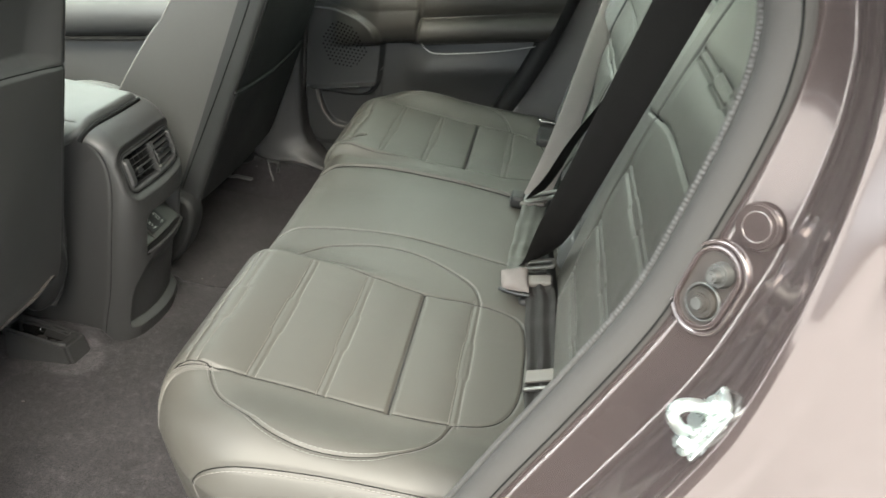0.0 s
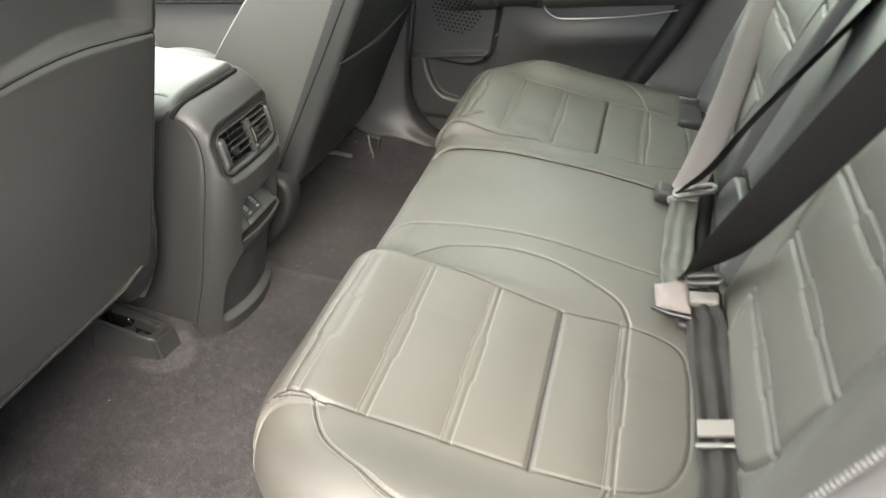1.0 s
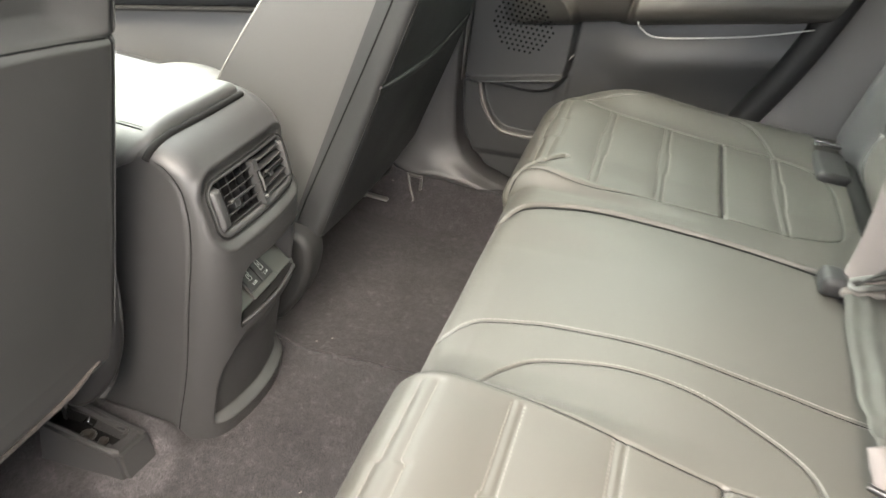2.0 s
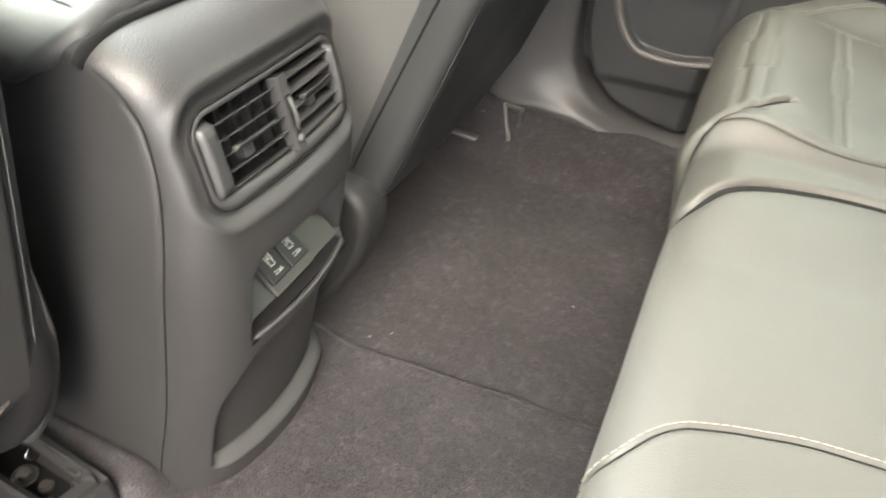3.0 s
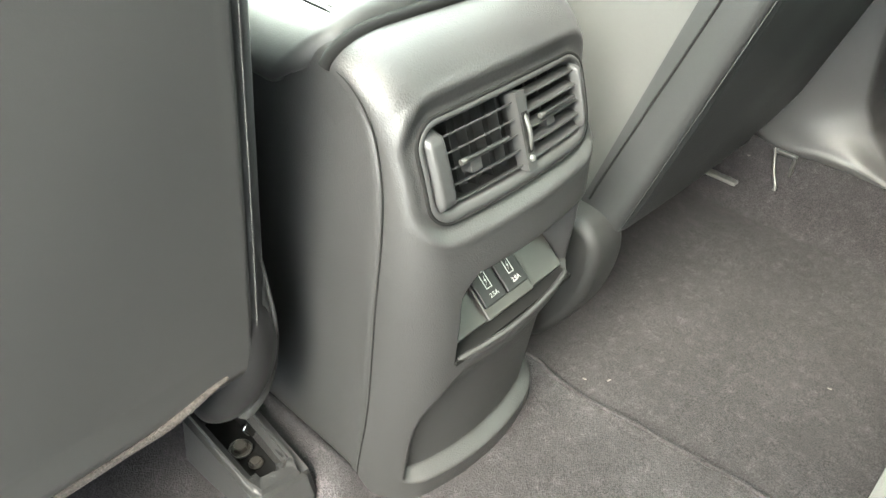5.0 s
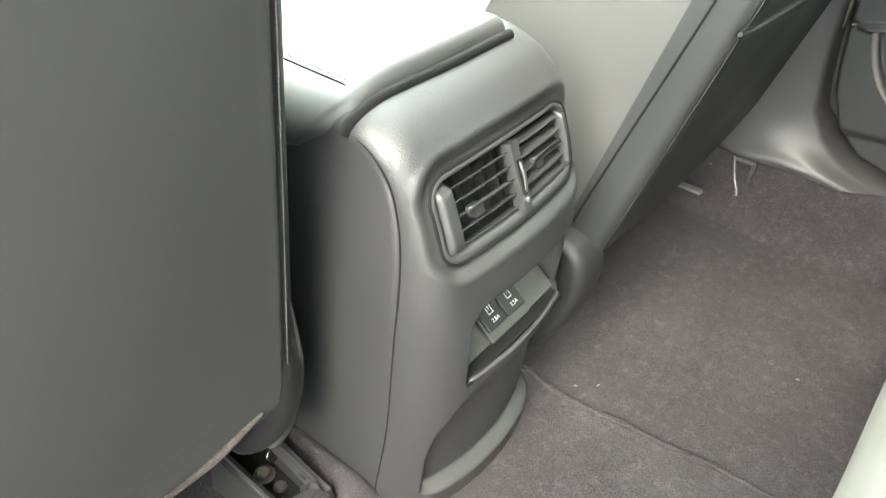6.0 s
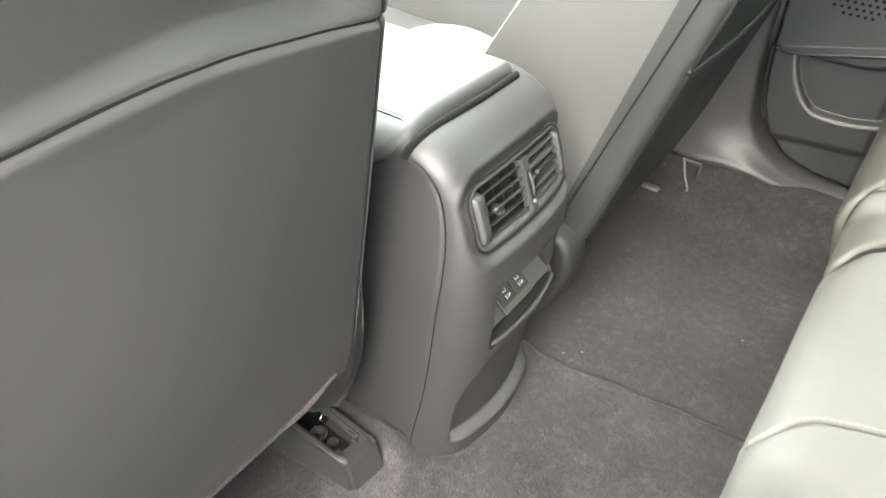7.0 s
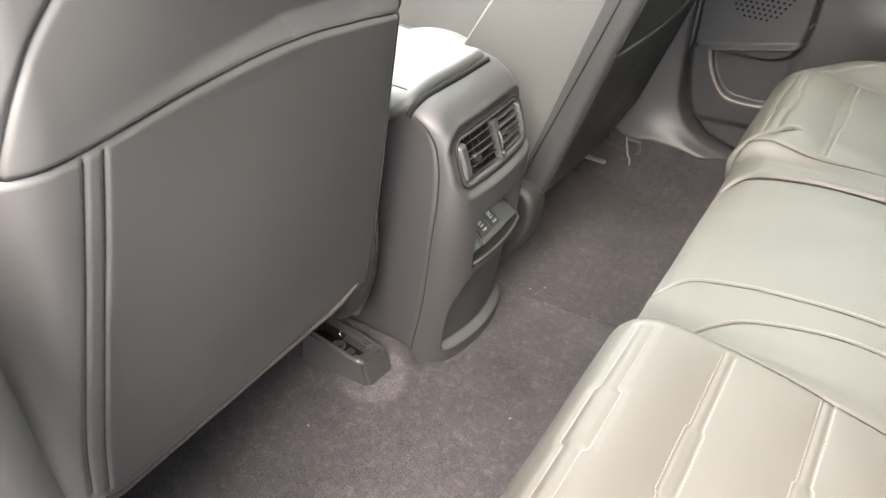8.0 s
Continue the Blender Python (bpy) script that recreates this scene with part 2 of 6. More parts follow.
def tube(pts, r, seg=8, closed=False):
    p = np.array(pts, float)
    n = len(p)
    verts, faces = [], []
    up = Vector((0, 0, 1))
    prev = None
    for i in range(n):
        a, b = p[i - 1 if (closed or i) else 0], p[(i + 1) % n if (closed or i < n - 1) else n - 1]
        t = Vector(b - a).normalized()
        if prev is None:
            ref = up if abs(t.z) < 0.9 else Vector((1, 0, 0))
            s = t.cross(ref).normalized()
        else:
            s = (prev - t * prev.dot(t)).normalized()
        prev = s
        u = t.cross(s)
        rr = r[i] if hasattr(r, "__len__") else r
        for k in range(seg):
            f = 2 * math.pi * k / seg
            verts.append(Vector(p[i]) + (s * math.cos(f) + u * math.sin(f)) * rr)
    for i in range(n if closed else n - 1):
        for k in range(seg):
            j = (i + 1) % n
            faces.append((i * seg + k, i * seg + (k + 1) % seg, j * seg + (k + 1) % seg, j * seg + k))
    if not closed:
        faces += [tuple(range(seg - 1, -1, -1)), tuple((n - 1) * seg + k for k in range(seg))]
    return verts, faces


def ribbon(pts, across, width, thick=0.0016, cup=0.0, fold=0.0):
    """A strap along the points; across: one direction or one for each point."""
    p = np.array(pts, float)
    n = len(p)
    ac = np.array(across, float)
    if ac.ndim == 1:
        ac = np.repeat(ac[None], n, 0)
    tan = np.gradient(p, axis=0)
    tan /= np.linalg.norm(tan, axis=1)[:, None]
    ac = ac - tan * (ac * tan).sum(1)[:, None]
    ac /= np.linalg.norm(ac, axis=1)[:, None]
    nor = np.cross(tan, ac)
    verts, faces = [], []
    prof = [(-.5, 0)] + [(-.47 + .94 * k / 20, .5 - .28 * (k % 2)) for k in range(21)] + [(.5, 0), (.46, -.5), (.2, -.5), (0, -.5), (-.2, -.5), (-.46, -.5)]
    m = len(prof)
    for i in range(n):
        for u, v in prof:
            verts.append(p[i] + ac[i] * u * width + nor[i] * (v * thick + cup * (0.25 - u * u) * 4 + fold * math.sin(u * 15 + i * 0.07) * (0.7 + 0.3 * math.sin(i * 0.35))))
    for i in range(n - 1):
        for k in range(m):
            faces.append((i * m + k, i * m + (k + 1) % m, (i + 1) * m + (k + 1) % m, (i + 1) * m + k))
    faces += [tuple(range(m - 1, -1, -1)), tuple((n - 1) * m + k for k in range(m))]
    return verts, faces


def smooth01(x):
    x = np.clip(x, 0, 1)
    return x * x * (3 - 2 * x)


def seg_dist(A, B, line, reach=0.03):
    """Distance of the points (A, B) from a polyline, exact within reach."""
    d = np.full(A.shape, 9.0)
    line = np.asarray(line, float)
    lo, hi = line.min(0) - reach, line.max(0) + reach
    near = (A > lo[0]) & (A < hi[0]) & (B > lo[1]) & (B < hi[1])
    a, b = A[near], B[near]
    best = np.full(a.shape, 9.0)
    for (x0, y0), (x1, y1) in zip(line[:-1], line[1:]):
        dx, dy = x1 - x0, y1 - y0
        t = np.clip(((a - x0) * dx + (b - y0) * dy) / (dx * dx + dy * dy + 1e-12), 0, 1)
        best = np.minimum(best, np.hypot(a - x0 - t * dx, b - y0 - t * dy))
    d[near] = best
    return d


def inside(A, B, poly):
    poly = np.asarray(poly, float)
    hit = np.zeros(A.shape, bool)
    for (x0, y0), (x1, y1) in zip(poly, np.roll(poly, -1, 0)):
        if y0 == y1:
            continue
        hit ^= ((y0 > B) != (y1 > B)) & (A < (x1 - x0) * (B - y0) / (y1 - y0) + x0)
    return hit


def drape(A, B, box, rad, drop, corner=0.0, under=0.0):
    """A sheet folded over a block: box a0, a1, b0, b1 is its flat top, rad the radii of the four edges. Returns a, b, height and the normal."""
    a0, a1, b0, b1 = box
    ca, cb = np.clip(A, a0 + corner, a1 - corner), np.clip(B, b0 + corner, b1 - corner)
    ea, eb = A - ca, B - cb
    L = np.hypot(ea, eb) + 1e-12
    ca, cb = ca + ea / L * np.minimum(L, corner), cb + eb / L * np.minimum(L, corner)
    ra = np.where(ea < 0, rad[0], rad[1])
    rb = np.where(eb < 0, rad[2], rad[3])
    r = (ra * ea ** 2 + rb * eb ** 2) / L ** 2 + 1e-9
    ua, ub = ea / L, eb / L
    L = np.maximum(L - corner, 0)
    L2 = np.minimum(L, r * math.pi / 2 + drop)
    th = np.minimum(L2 / r, math.pi / 2)
    s, c = np.sin(th), np.cos(th)
    h = -r * (1 - c) - np.maximum(L2 - r * math.pi / 2, 0)
    hang = np.maximum(L2 - r * math.pi / 2, 0) * under
    ca, cb = ca - ua * hang, cb - ub * hang
    flat = L < 1e-9
    s = np.where(flat, 0, s)
    c = np.where(flat, 1, c)
    return ca + ua * r * s, cb + ub * r * s, np.where(flat, 0, h), ua * s, ub * s, c


class Cover:
    """An upholstered surface: a draped sheet with seams pressed in and a frame (o, ex, ey, ez) that lays it in the world."""

    def __init__(self, frame_, box, rad, drop, shape=None, corner=0.0, under=0.0):
        self.o, self.ex, self.ey, self.ez = [np.array(v, float) for v in frame_]
        self.box, self.rad, self.drop, self.shape, self.corner, self.under, self.grooves = box, rad, drop, shape, corner, under, []

    def groove(self, line, depth=0.004, width=0.0035):
        self.grooves.append((np.asarray(line, float), depth, width))

    def at(self, A, B, lift=0.0):
        A, B = np.asarray(A, float), np.asarray(B, float)
        a, b, h, na, nb, nh = drape(A, B, self.box, self.rad, self.drop, self.corner, self.under)
        d = np.zeros(A.shape) + lift
        if self.shape:
            d = d + self.shape(A, B)
        for line, depth, width in self.grooves:
            d = d - depth * np.exp(-(seg_dist(A, B, line, width * 4) / width) ** 2)
        a, b, h = a + na * d, b + nb * d, h + nh * d
        pos = self.o + a[..., None] * self.ex + b[..., None] * self.ey + h[..., None] * self.ez
        nor = na[..., None] * self.ex + nb[..., None] * self.ey + nh[..., None] * self.ez
        return pos, nor

    def seam(self, line, r=0.0008, lift=0.0003, step=0.004):
        """A thin dark tube laid in a seam to stand for its shade."""
        line = np.asarray(line, float)
        s = np.r_[0, np.cumsum(np.hypot(*np.diff(line, axis=0).T))]
        q = np.linspace(0, s[-1], max(4, int(s[-1] / step)))
        pos, _ = self.at(np.interp(q, s, line[:, 0]), np.interp(q, s, line[:, 1]), lift)
        return tube(pos, r, 6)

    def sheet(self, a_range, b_range, step):
        na, nb = int((a_range[1] - a_range[0]) / step) + 1, int((b_range[1] - b_range[0]) / step) + 1
        A, B = np.meshgrid(np.linspace(*a_range, na), np.linspace(*b_range, nb), indexing="ij")
        pos, _ = self.at(A, B)
        idx = np.arange(na * nb).reshape(na, nb)
        faces = np.stack([idx[:-1, :-1], idx[1:, :-1], idx[1:, 1:], idx[:-1, 1:]], -1).reshape(-1, 4)
        ca = (A[:-1, :-1] + A[1:, 1:]).ravel() / 2
        cb = (B[:-1, :-1] + B[1:, 1:]).ravel() / 2
        return pos.reshape(-1, 3), faces, ca, cb

    def stitches(self, line, pitch=0.0058, length=0.0042, width=0.0013, lift=0.0004):
        line = np.asarray(line, float)
        seg = np.hypot(*np.diff(line, axis=0).T)
        s = np.r_[0, np.cumsum(seg)]
        mids = np.arange(pitch / 2, s[-1], pitch)
        f = lambda q: (np.interp(q, s, line[:, 0]), np.interp(q, s, line[:, 1]))
        p0, n0 = self.at(*f(mids - length / 2))
        p1, _ = self.at(*f(mids + length / 2))
        t = p1 - p0
        t /= np.linalg.norm(t, axis=1)[:, None] + 1e-12
        side = np.cross(n0, t) * width / 2
        up = n0 * width * 0.55
        base = n0 * lift
        verts, faces = [], []
        for i in range(len(mids)):
            k = len(verts)
            for q in (p0[i] + base[i], p1[i] + base[i]):
                verts += [q - side[i], q + up[i], q + side[i], q - up[i] * 0.6]
            faces += [(k, k + 1, k + 5, k + 4), (k + 1, k + 2, k + 6, k + 5), (k + 2, k + 3, k + 7, k + 6), (k + 3, k, k + 4, k + 7), (k + 3, k + 2, k + 1, k), (k + 4, k + 5, k + 6, k + 7)]
        return verts, faces


def split_parts(sheet, labels, names, mats, parent):
    """The sheet's faces as one mesh for each label number; the shading runs on from panel to panel."""
    pos, faces, _, _ = sheet
    fn_ = np.cross(pos[faces[:, 2]] - pos[faces[:, 0]], pos[faces[:, 3]] - pos[faces[:, 1]])
    vn = np.zeros_like(pos)
    for k in range(4):
        np.add.at(vn, faces[:, k], fn_)
    vn /= np.linalg.norm(vn, axis=1)[:, None] + 1e-15
    for k, name in names.items():
        f = faces[labels == k]
        if not len(f):
            continue
        used, inv = np.unique(f, return_inverse=True)
        me = bpy.data.meshes.new(name)
        me.from_pydata(pos[used].tolist(), [], inv.reshape(-1, 4).tolist())
        linked(name, me, mats.get(k, LEATHER) if isinstance(mats, dict) else mats, parent, "", True)
        me.normals_split_custom_set_from_vertices(vn[used].tolist())


def merge(*geos):
    verts, faces = [], []
    for v, f in geos:
        k = len(verts)
        verts += list(v)
        faces += [tuple(i + k for i in q) for q in f]
    return verts, faces


def off(line, d):
    """The polyline moved sideways by d."""
    line = np.asarray(line, float)
    t = np.gradient(line, axis=0)
    t /= np.linalg.norm(t, axis=1)[:, None] + 1e-12
    return line + np.stack([-t[:, 1], t[:, 0]], 1) * d


def grid_part(name, f, u, v, mat, parent=None, label="", smooth=True):
    """A surface f(U, V) -> x, y, z over the values u, v."""
    U, V = np.meshgrid(u, v, indexing="ij")
    x, y, z = f(U, V)
    pos = np.stack([x, y, z], -1).reshape(-1, 3)
    idx = np.arange(len(u) * len(v)).reshape(len(u), len(v))
    faces = np.stack([idx[:-1, :-1], idx[1:, :-1], idx[1:, 1:], idx[:-1, 1:]], -1).reshape(-1, 4)
    return part(name, (pos, faces), mat, parent, label, smooth)


def sweep(path, normals, profile, ydir=(0, 1, 0), size=None, y_fix=-0.66, squeeze=None, y_from=-0.742):
    """A profile of (offset along the normal, shift along ydir) carried along a path."""
    verts, faces = [], []
    yd = np.array(ydir, float)
    m = len(profile)
    for i, (p, n) in enumerate(zip(path, normals)):
        w = 1.0 if size is None else size[i]
        for o, y in profile:
            if squeeze is not None and y < y_from:
                y = y_from + (y - y_from) * squeeze[i]
            verts.append(np.array(p) + np.array(n) * o * w + yd * (y_fix + (y - y_fix) * w))
    for i in range(len(path) - 1):
        for k in range(m - 1):
            faces.append((i * m + k, i * m + k + 1, (i + 1) * m + k + 1, (i + 1) * m + k))
    return verts, faces


def band(loops):
    """Closed loops of points joined one to the next."""
    n = len(loops[0])
    verts = [p for lp in loops for p in lp]
    faces = [(k * n + i, k * n + (i + 1) % n, (k + 1) * n + (i + 1) % n, (k + 1) * n + i) for k in range(len(loops) - 1) for i in range(n)]
    return verts, faces


def prism(outline, y0, y1, r=0.01, seg=3):
    """A side outline in x, z carried from y0 to y1, its rims rounded."""
    bm = bmesh.new()
    vs = [bm.verts.new((x, y0, z)) for x, z in outline]
    f = bm.faces.new(vs)
    ext = bmesh.ops.extrude_face_region(bm, geom=[f])
    bmesh.ops.translate(bm, vec=(0, y1 - y0, 0), verts=[v for v in ext["geom"] if isinstance(v, bmesh.types.BMVert)])
    if r:
        es = [e for e in bm.edges if abs(e.verts[0].co.y - e.verts[1].co.y) < 1e-6]
        bmesh.ops.bevel(bm, geom=es, offset=r, segments=seg, affect="EDGES", profile=0.5)
    return bm

# ---- the setting: ground and cabin shell ----
HALF = 0.73          # half width of the cabin at the doors


def ground_sheet():
    bm = bmesh.new()
    bmesh.ops.create_grid(bm, x_segments=8, y_segments=8, size=2000)
    bm.transform(Matrix.Translation((0, 0, -0.36)))
    return bm


tagged(part("ground", ground_sheet(), ASPHALT, smooth=False), "grey concrete ground under the parked car", "ground", kind="structure")


def floor_shape(X, Y):
    z = 0.0018 * np.sin(X * 21 + Y * 9) + 0.0015 * np.sin(Y * 33 - X * 12)
    # the carpet rises to the sills and to the seat riser behind
    z = z + 0.075 * smooth01((-Y - 0.60) / 0.10) + 0.094 * smooth01((Y - 0.600) / 0.066)
    z = z + 0.10 * smooth01((X + 0.36) / 0.10)
    # the near half lies a few millimetres over the far carpet, with a cut edge
    edge = 0.145 + 0.030 * smooth01((X + 0.70) / 0.30)
    z = z + 0.005 * smooth01((edge - Y) / 0.010 + 0.5)
    # a rim pressed up round the seat rail's foot
    d = np.hypot(np.maximum(np.abs(X + 0.85) - 0.10, 0), np.maximum(np.abs(Y + 0.178) - 0.035, 0))
    z = z + 0.007 * np.exp(-(np.maximum(d - 0.014, 0) / 0.020) ** 2) * smooth01((X + 0.90) / 0.12)
    # the carpet climbs the tunnel beside the console
    z = z + 0.030 * np.exp(-((Y + 0.112) / 0.020) ** 2) * smooth01((-0.735 - X) / 0.03)
    z = z + 0.012 * np.exp(-((Y - 0.150) / 0.030) ** 2) * smooth01((-0.700 - X) / 0.03)
    return X, Y, z


floor = grid_part("floor", floor_shape, np.linspace(-1.9, 0.05, 330), np.linspace(-0.72, 0.72, 300), CARPET)
tagged(floor, "worn charcoal cut-pile carpet of the rear footwell", "carpet", kind="structure")


seam_x = np.linspace(-0.74, -0.30, 60)
seam_y = 0.145 + 0.030 * smooth01((seam_x + 0.70) / 0.30) - 0.002
seam_z = floor_shape(seam_x, seam_y - 0.004)[2] + 0.0004
tagged(part("trim_carpet_edge", tube(np.stack([seam_x, seam_y + 0.0012 * np.sin(seam_x * 60), seam_z], 1), 0.0030, 8), CARPET), "cut edge of the near carpet piece", "carpet", kind="structure")


def shell_panel(name, label, f, u, v, mat, category):
    ob = grid_part(name, f, u, v, mat)
    sol = ob.modifiers.new("thickness", "SOLIDIFY")
    sol.thickness = 0.02
    return tagged(ob, label, category, kind="structure")


# roof lining, round an unseen glass panel added to light the front seats
def lining(U, V):
    return U, V, 1.17 - 0.12 * (V / 0.66) ** 4 - 0.05 * (U / 1.2) ** 2


for nm, u, v in (("ceiling", (-0.42, 1.2), (-0.66, 0.66)), ("ceiling_front", (-1.37, -1.20), (-0.66, 0.66)), ("ceiling_side", (-1.20, -0.42), (-0.66, -0.46)), ("ceiling_side", (-1.20, -0.42), (0.46, 0.66))):
    shell_panel(nm, "light grey fabric roof lining of the cabin", lining, np.linspace(*u, 20), np.linspace(*v, 20), HEADLINER, "ceiling")


def pane(name, corners, label, mat=GLASS):
    bm = bmesh.new()
    bm.faces.new([bm.verts.new(c) for c in corners])
    ob = part(name, bm, mat, smooth=False)
    ob.visible_shadow = False
    return tagged(ob, label, "window", kind="structure")


pane("window_1", [(-2.1, -0.66, 0.62), (-2.1, 0.66, 0.62), (-1.37, 0.56, 1.12), (-1.37, -0.56, 1.12)], "tinted windscreen of the car")
pane("window_2", [(-0.60, 0.735, 0.68), (0.05, 0.735, 0.70), (0.10, 0.62, 1.06), (-0.60, 0.62, 1.06)], "tinted side window above the rear door panel")
pane("window_3", [(-1.75, 0.735, 0.66), (-0.72, 0.735, 0.68), (-0.72, 0.62, 1.06), (-1.35, 0.62, 1.06)], "tinted front side window of the car")
pane("window_6", [(-1.20, -0.46, 1.12), (-1.20, 0.46, 1.12), (-0.42, 0.46, 1.14), (-0.42, -0.46, 1.14)], "unseen tinted roof pane, added to let daylight onto the seats", GLASS_R)
# unseen rear pane, its dark tint added to cut light on the seats
pane("window_5", [(1.25, -0.60, 0.70), (1.25, 0.60, 0.70), (1.15, 0.55, 1.10), (1.15, -0.55, 1.10)], "unseen rear window, darkened to keep light off the seat backs", GLASS_D)


def wall_strip(name, pts, y0, y1, label, mat=TRIM):
    ob = part(name, prism(pts, y0, y1, 0.008), mat)
    return tagged(ob, label, "trim", kind="structure")


wall_strip("trim_pillar_b_far", [(-0.735, 0.30), (-0.625, 0.30), (-0.60, 1.10), (-0.70, 1.10)], 0.715, 0.76, "dark moulded plastic cover of the middle pillar")
wall_strip("trim_pillar_lining_near", [(-0.95, 0.05), (-0.80, 0.05), (-0.80, 1.0), (-0.95, 1.0)], -0.735, -0.668, "brown-grey lining of the middle pillar beside the front seat", SILL)
wall_strip("wall_sill_far", [(-0.95, -0.05), (0.2, -0.05), (0.2, 0.32), (-0.95, 0.32)], 0.80, 0.84, "dark inner skin behind the door linings")
wall_strip("wall_rear", [(0.75, -0.1), (1.27, -0.1), (1.27, 0.70), (1.2, 0.70)], -0.66, 0.66, "dark tailgate lining behind the rear seat", DOORP)
wall_strip("wall_front", [(-2.15, -0.1), (-1.62, -0.1), (-1.62, 0.55), (-1.75, 0.62), (-2.15, 0.62)], -0.68, 0.68, "dark moulded dashboard of the car", DOORP)
wall_strip("wall_quarter_far", [(0.16, -0.1), (1.25, -0.1), (1.25, 0.72), (0.16, 0.72)], 0.72, 0.78, "grey plastic luggage-bay side lining", TRIM)
wall_strip("wall_quarter_near", [(0.22, -0.1), (1.25, -0.1), (1.25, 1.05), (0.22, 1.05)], -0.70, -0.64, "grey plastic luggage-bay side lining", TRIM)
wall_strip("trim_pillar_c_far", [(0.10, 0.66), (0.42, 0.66), (0.42, 1.10), (0.16, 1.10)], 0.64, 0.76, "grey moulded rear pillar lining", TRIM)


# ---- doors on the far side ----
def armrest_roll(X, Z):
    """Padded armrest: an upper and a lower roll that rise to the rear."""
    rise = 0.22 * (X + 0.3)
    roll = lambda zc, hh: np.sqrt(np.maximum(1 - ((Z - zc - rise) / hh) ** 2, 0))
    arm = np.maximum(0.078 * roll(0.605, 0.062), 0.086 * roll(0.533, 0.045) * smooth01((X + 0.345) / 0.03))
    arm = np.maximum(arm, 0.076 * roll(0.575, 0.082) * smooth01((-0.30 - X) / 0.03))
    return arm * smooth01((X + 0.56) / 0.14)


PIPE_Z = lambda X: 0.313 + 0.244 * (X + 0.616)        # the piping under the speaker
RIM = np.array([(-0.583, 0.320), (-0.576, 0.290), (-0.565, 0.263), (-0.549, 0.238), (-0.531, 0.223), (-0.512, 0.218), (-0.467, 0.219), (-0.414, 0.231), (-0.36, 0.246), (-0.30, 0.262)])


def pocket_hollow(X, Z):
    """1 inside the bottle pocket: below the piping, behind a rim that sweeps down and back."""
    rim = np.interp(X, *RIM.T, left=1.0)
    return smooth01((Z - rim) / 0.005) * smooth01((PIPE_Z(X) - 0.002 - Z) / 0.006) * smooth01((X + 0.590) / 0.008) * smooth01((-0.410 - X) / 0.02)


def door_edge(X, Z):
    """1 on the door, 0 past its rounded lower front edge."""
    xg = np.interp(Z, [0.085, 0.095, 0.105, 0.119, 0.157, 0.215, 0.255, 0.333, 0.62], [-0.40, -0.46, -0.494, -0.547, -0.586, -0.611, -0.618, -0.625, -0.630])
    zg = np.interp(X, [-0.625, -0.611, -0.586, -0.547, -0.494, -0.42, -0.2], [0.30, 0.215, 0.157, 0.119, 0.103, 0.096, 0.096])
    return smooth01((X - xg) / 0.010) * smooth01((Z - zg) / 0.010)


def far_door_shape(X, Z):
    """Depth of the rear door lining, towards the cabin."""
    y = np.full(X.shape, HALF)
    y = y - 0.012 * np.sin((Z - 0.1) * 5)
    rise = 0.22 * (X + 0.3)
    arm = armrest_roll(X, Z)
    y = y - arm
    y = y + 0.005 * np.exp(-((X + 0.322) / 0.005) ** 2) * (arm > 0.02)
    # the field below it swells a little
    y = y - 0.020 * smooth01((X + 0.38) / 0.10) * np.exp(-((Z - 0.42 - rise) / 0.05) ** 2)
    # speaker housing, a rounded raised field
    sx, sz = (X + 0.545) / 0.135, (Z - 0.425) / 0.115
    y = y - 0.022 * smooth01((1.0 - (sx ** 4 + sz ** 4) ** 0.25) / 0.08)
    # the lower lining stands level with the speaker, with a crease low down
    y = y - 0.022 * smooth01((PIPE_Z(X) + 0.004 - Z) / 0.008) * smooth01((-0.405 - X) / 0.03)
    y = y + 0.010 * smooth01((0.172 + 0.10 * (X + 0.55) - Z) / 0.020)
    # bottle pocket: a deep hollow behind its rim
    y = y + 0.018 * pocket_hollow(X, Z)
    y = y + 0.045 * (1 - door_edge(X, Z))
    return X, y, Z


door_far = thing("door_1", (-0.3, HALF, 0.1), "closed rear door lining in dark grained plastic with padded armrest", "door", kind="structure")


def far_door(U, Z):
    return far_door_shape(-0.645 + U * (np.interp(Z, [0.06, 0.27, 0.47, 0.64, 0.80], [-0.21, -0.125, -0.035, 0.018, 0.05]) + 0.645), Z)


DU, DZ = np.meshgrid(np.linspace(0, 1, 200), np.linspace(0.06, 0.70, 220), indexing="ij")
d_pos = np.stack(far_door(DU, DZ), -1)
d_idx = np.arange(DU.size).reshape(DU.shape)
d_faces = np.stack([d_idx[:-1, :-1], d_idx[1:, :-1], d_idx[1:, 1:], d_idx[:-1, 1:]], -1).reshape(-1, 4)
d_mid = (d_pos[:-1, :-1] + d_pos[1:, 1:]).reshape(-1, 3) / 2
d_lab = np.where(armrest_roll(d_mid[:, 0], d_mid[:, 2]) > 0.004, 2, np.where(pocket_hollow(d_mid[:, 0], d_mid[:, 2]) > 0.5, 3, 1))
split_parts((d_pos.reshape(-1, 3), d_faces, None, None), d_lab, {1: "door_lining", 2: "armrest", 3: "door_pocket"}, {1: DOORP, 2: LEATHER, 3: DOORP}, door_far)
rim = crv(RIM[:9], 6)
part("pocket_rim", tube(np.stack([rim[:, 0], HALF - 0.012 * np.sin((rim[:, 1] - 0.1) * 5) - 0.0200 + 0 * rim[:, 0], rim[:, 1]], 1), 0.0050, 10), TRIM, door_far, "pale rim of the door pocket")
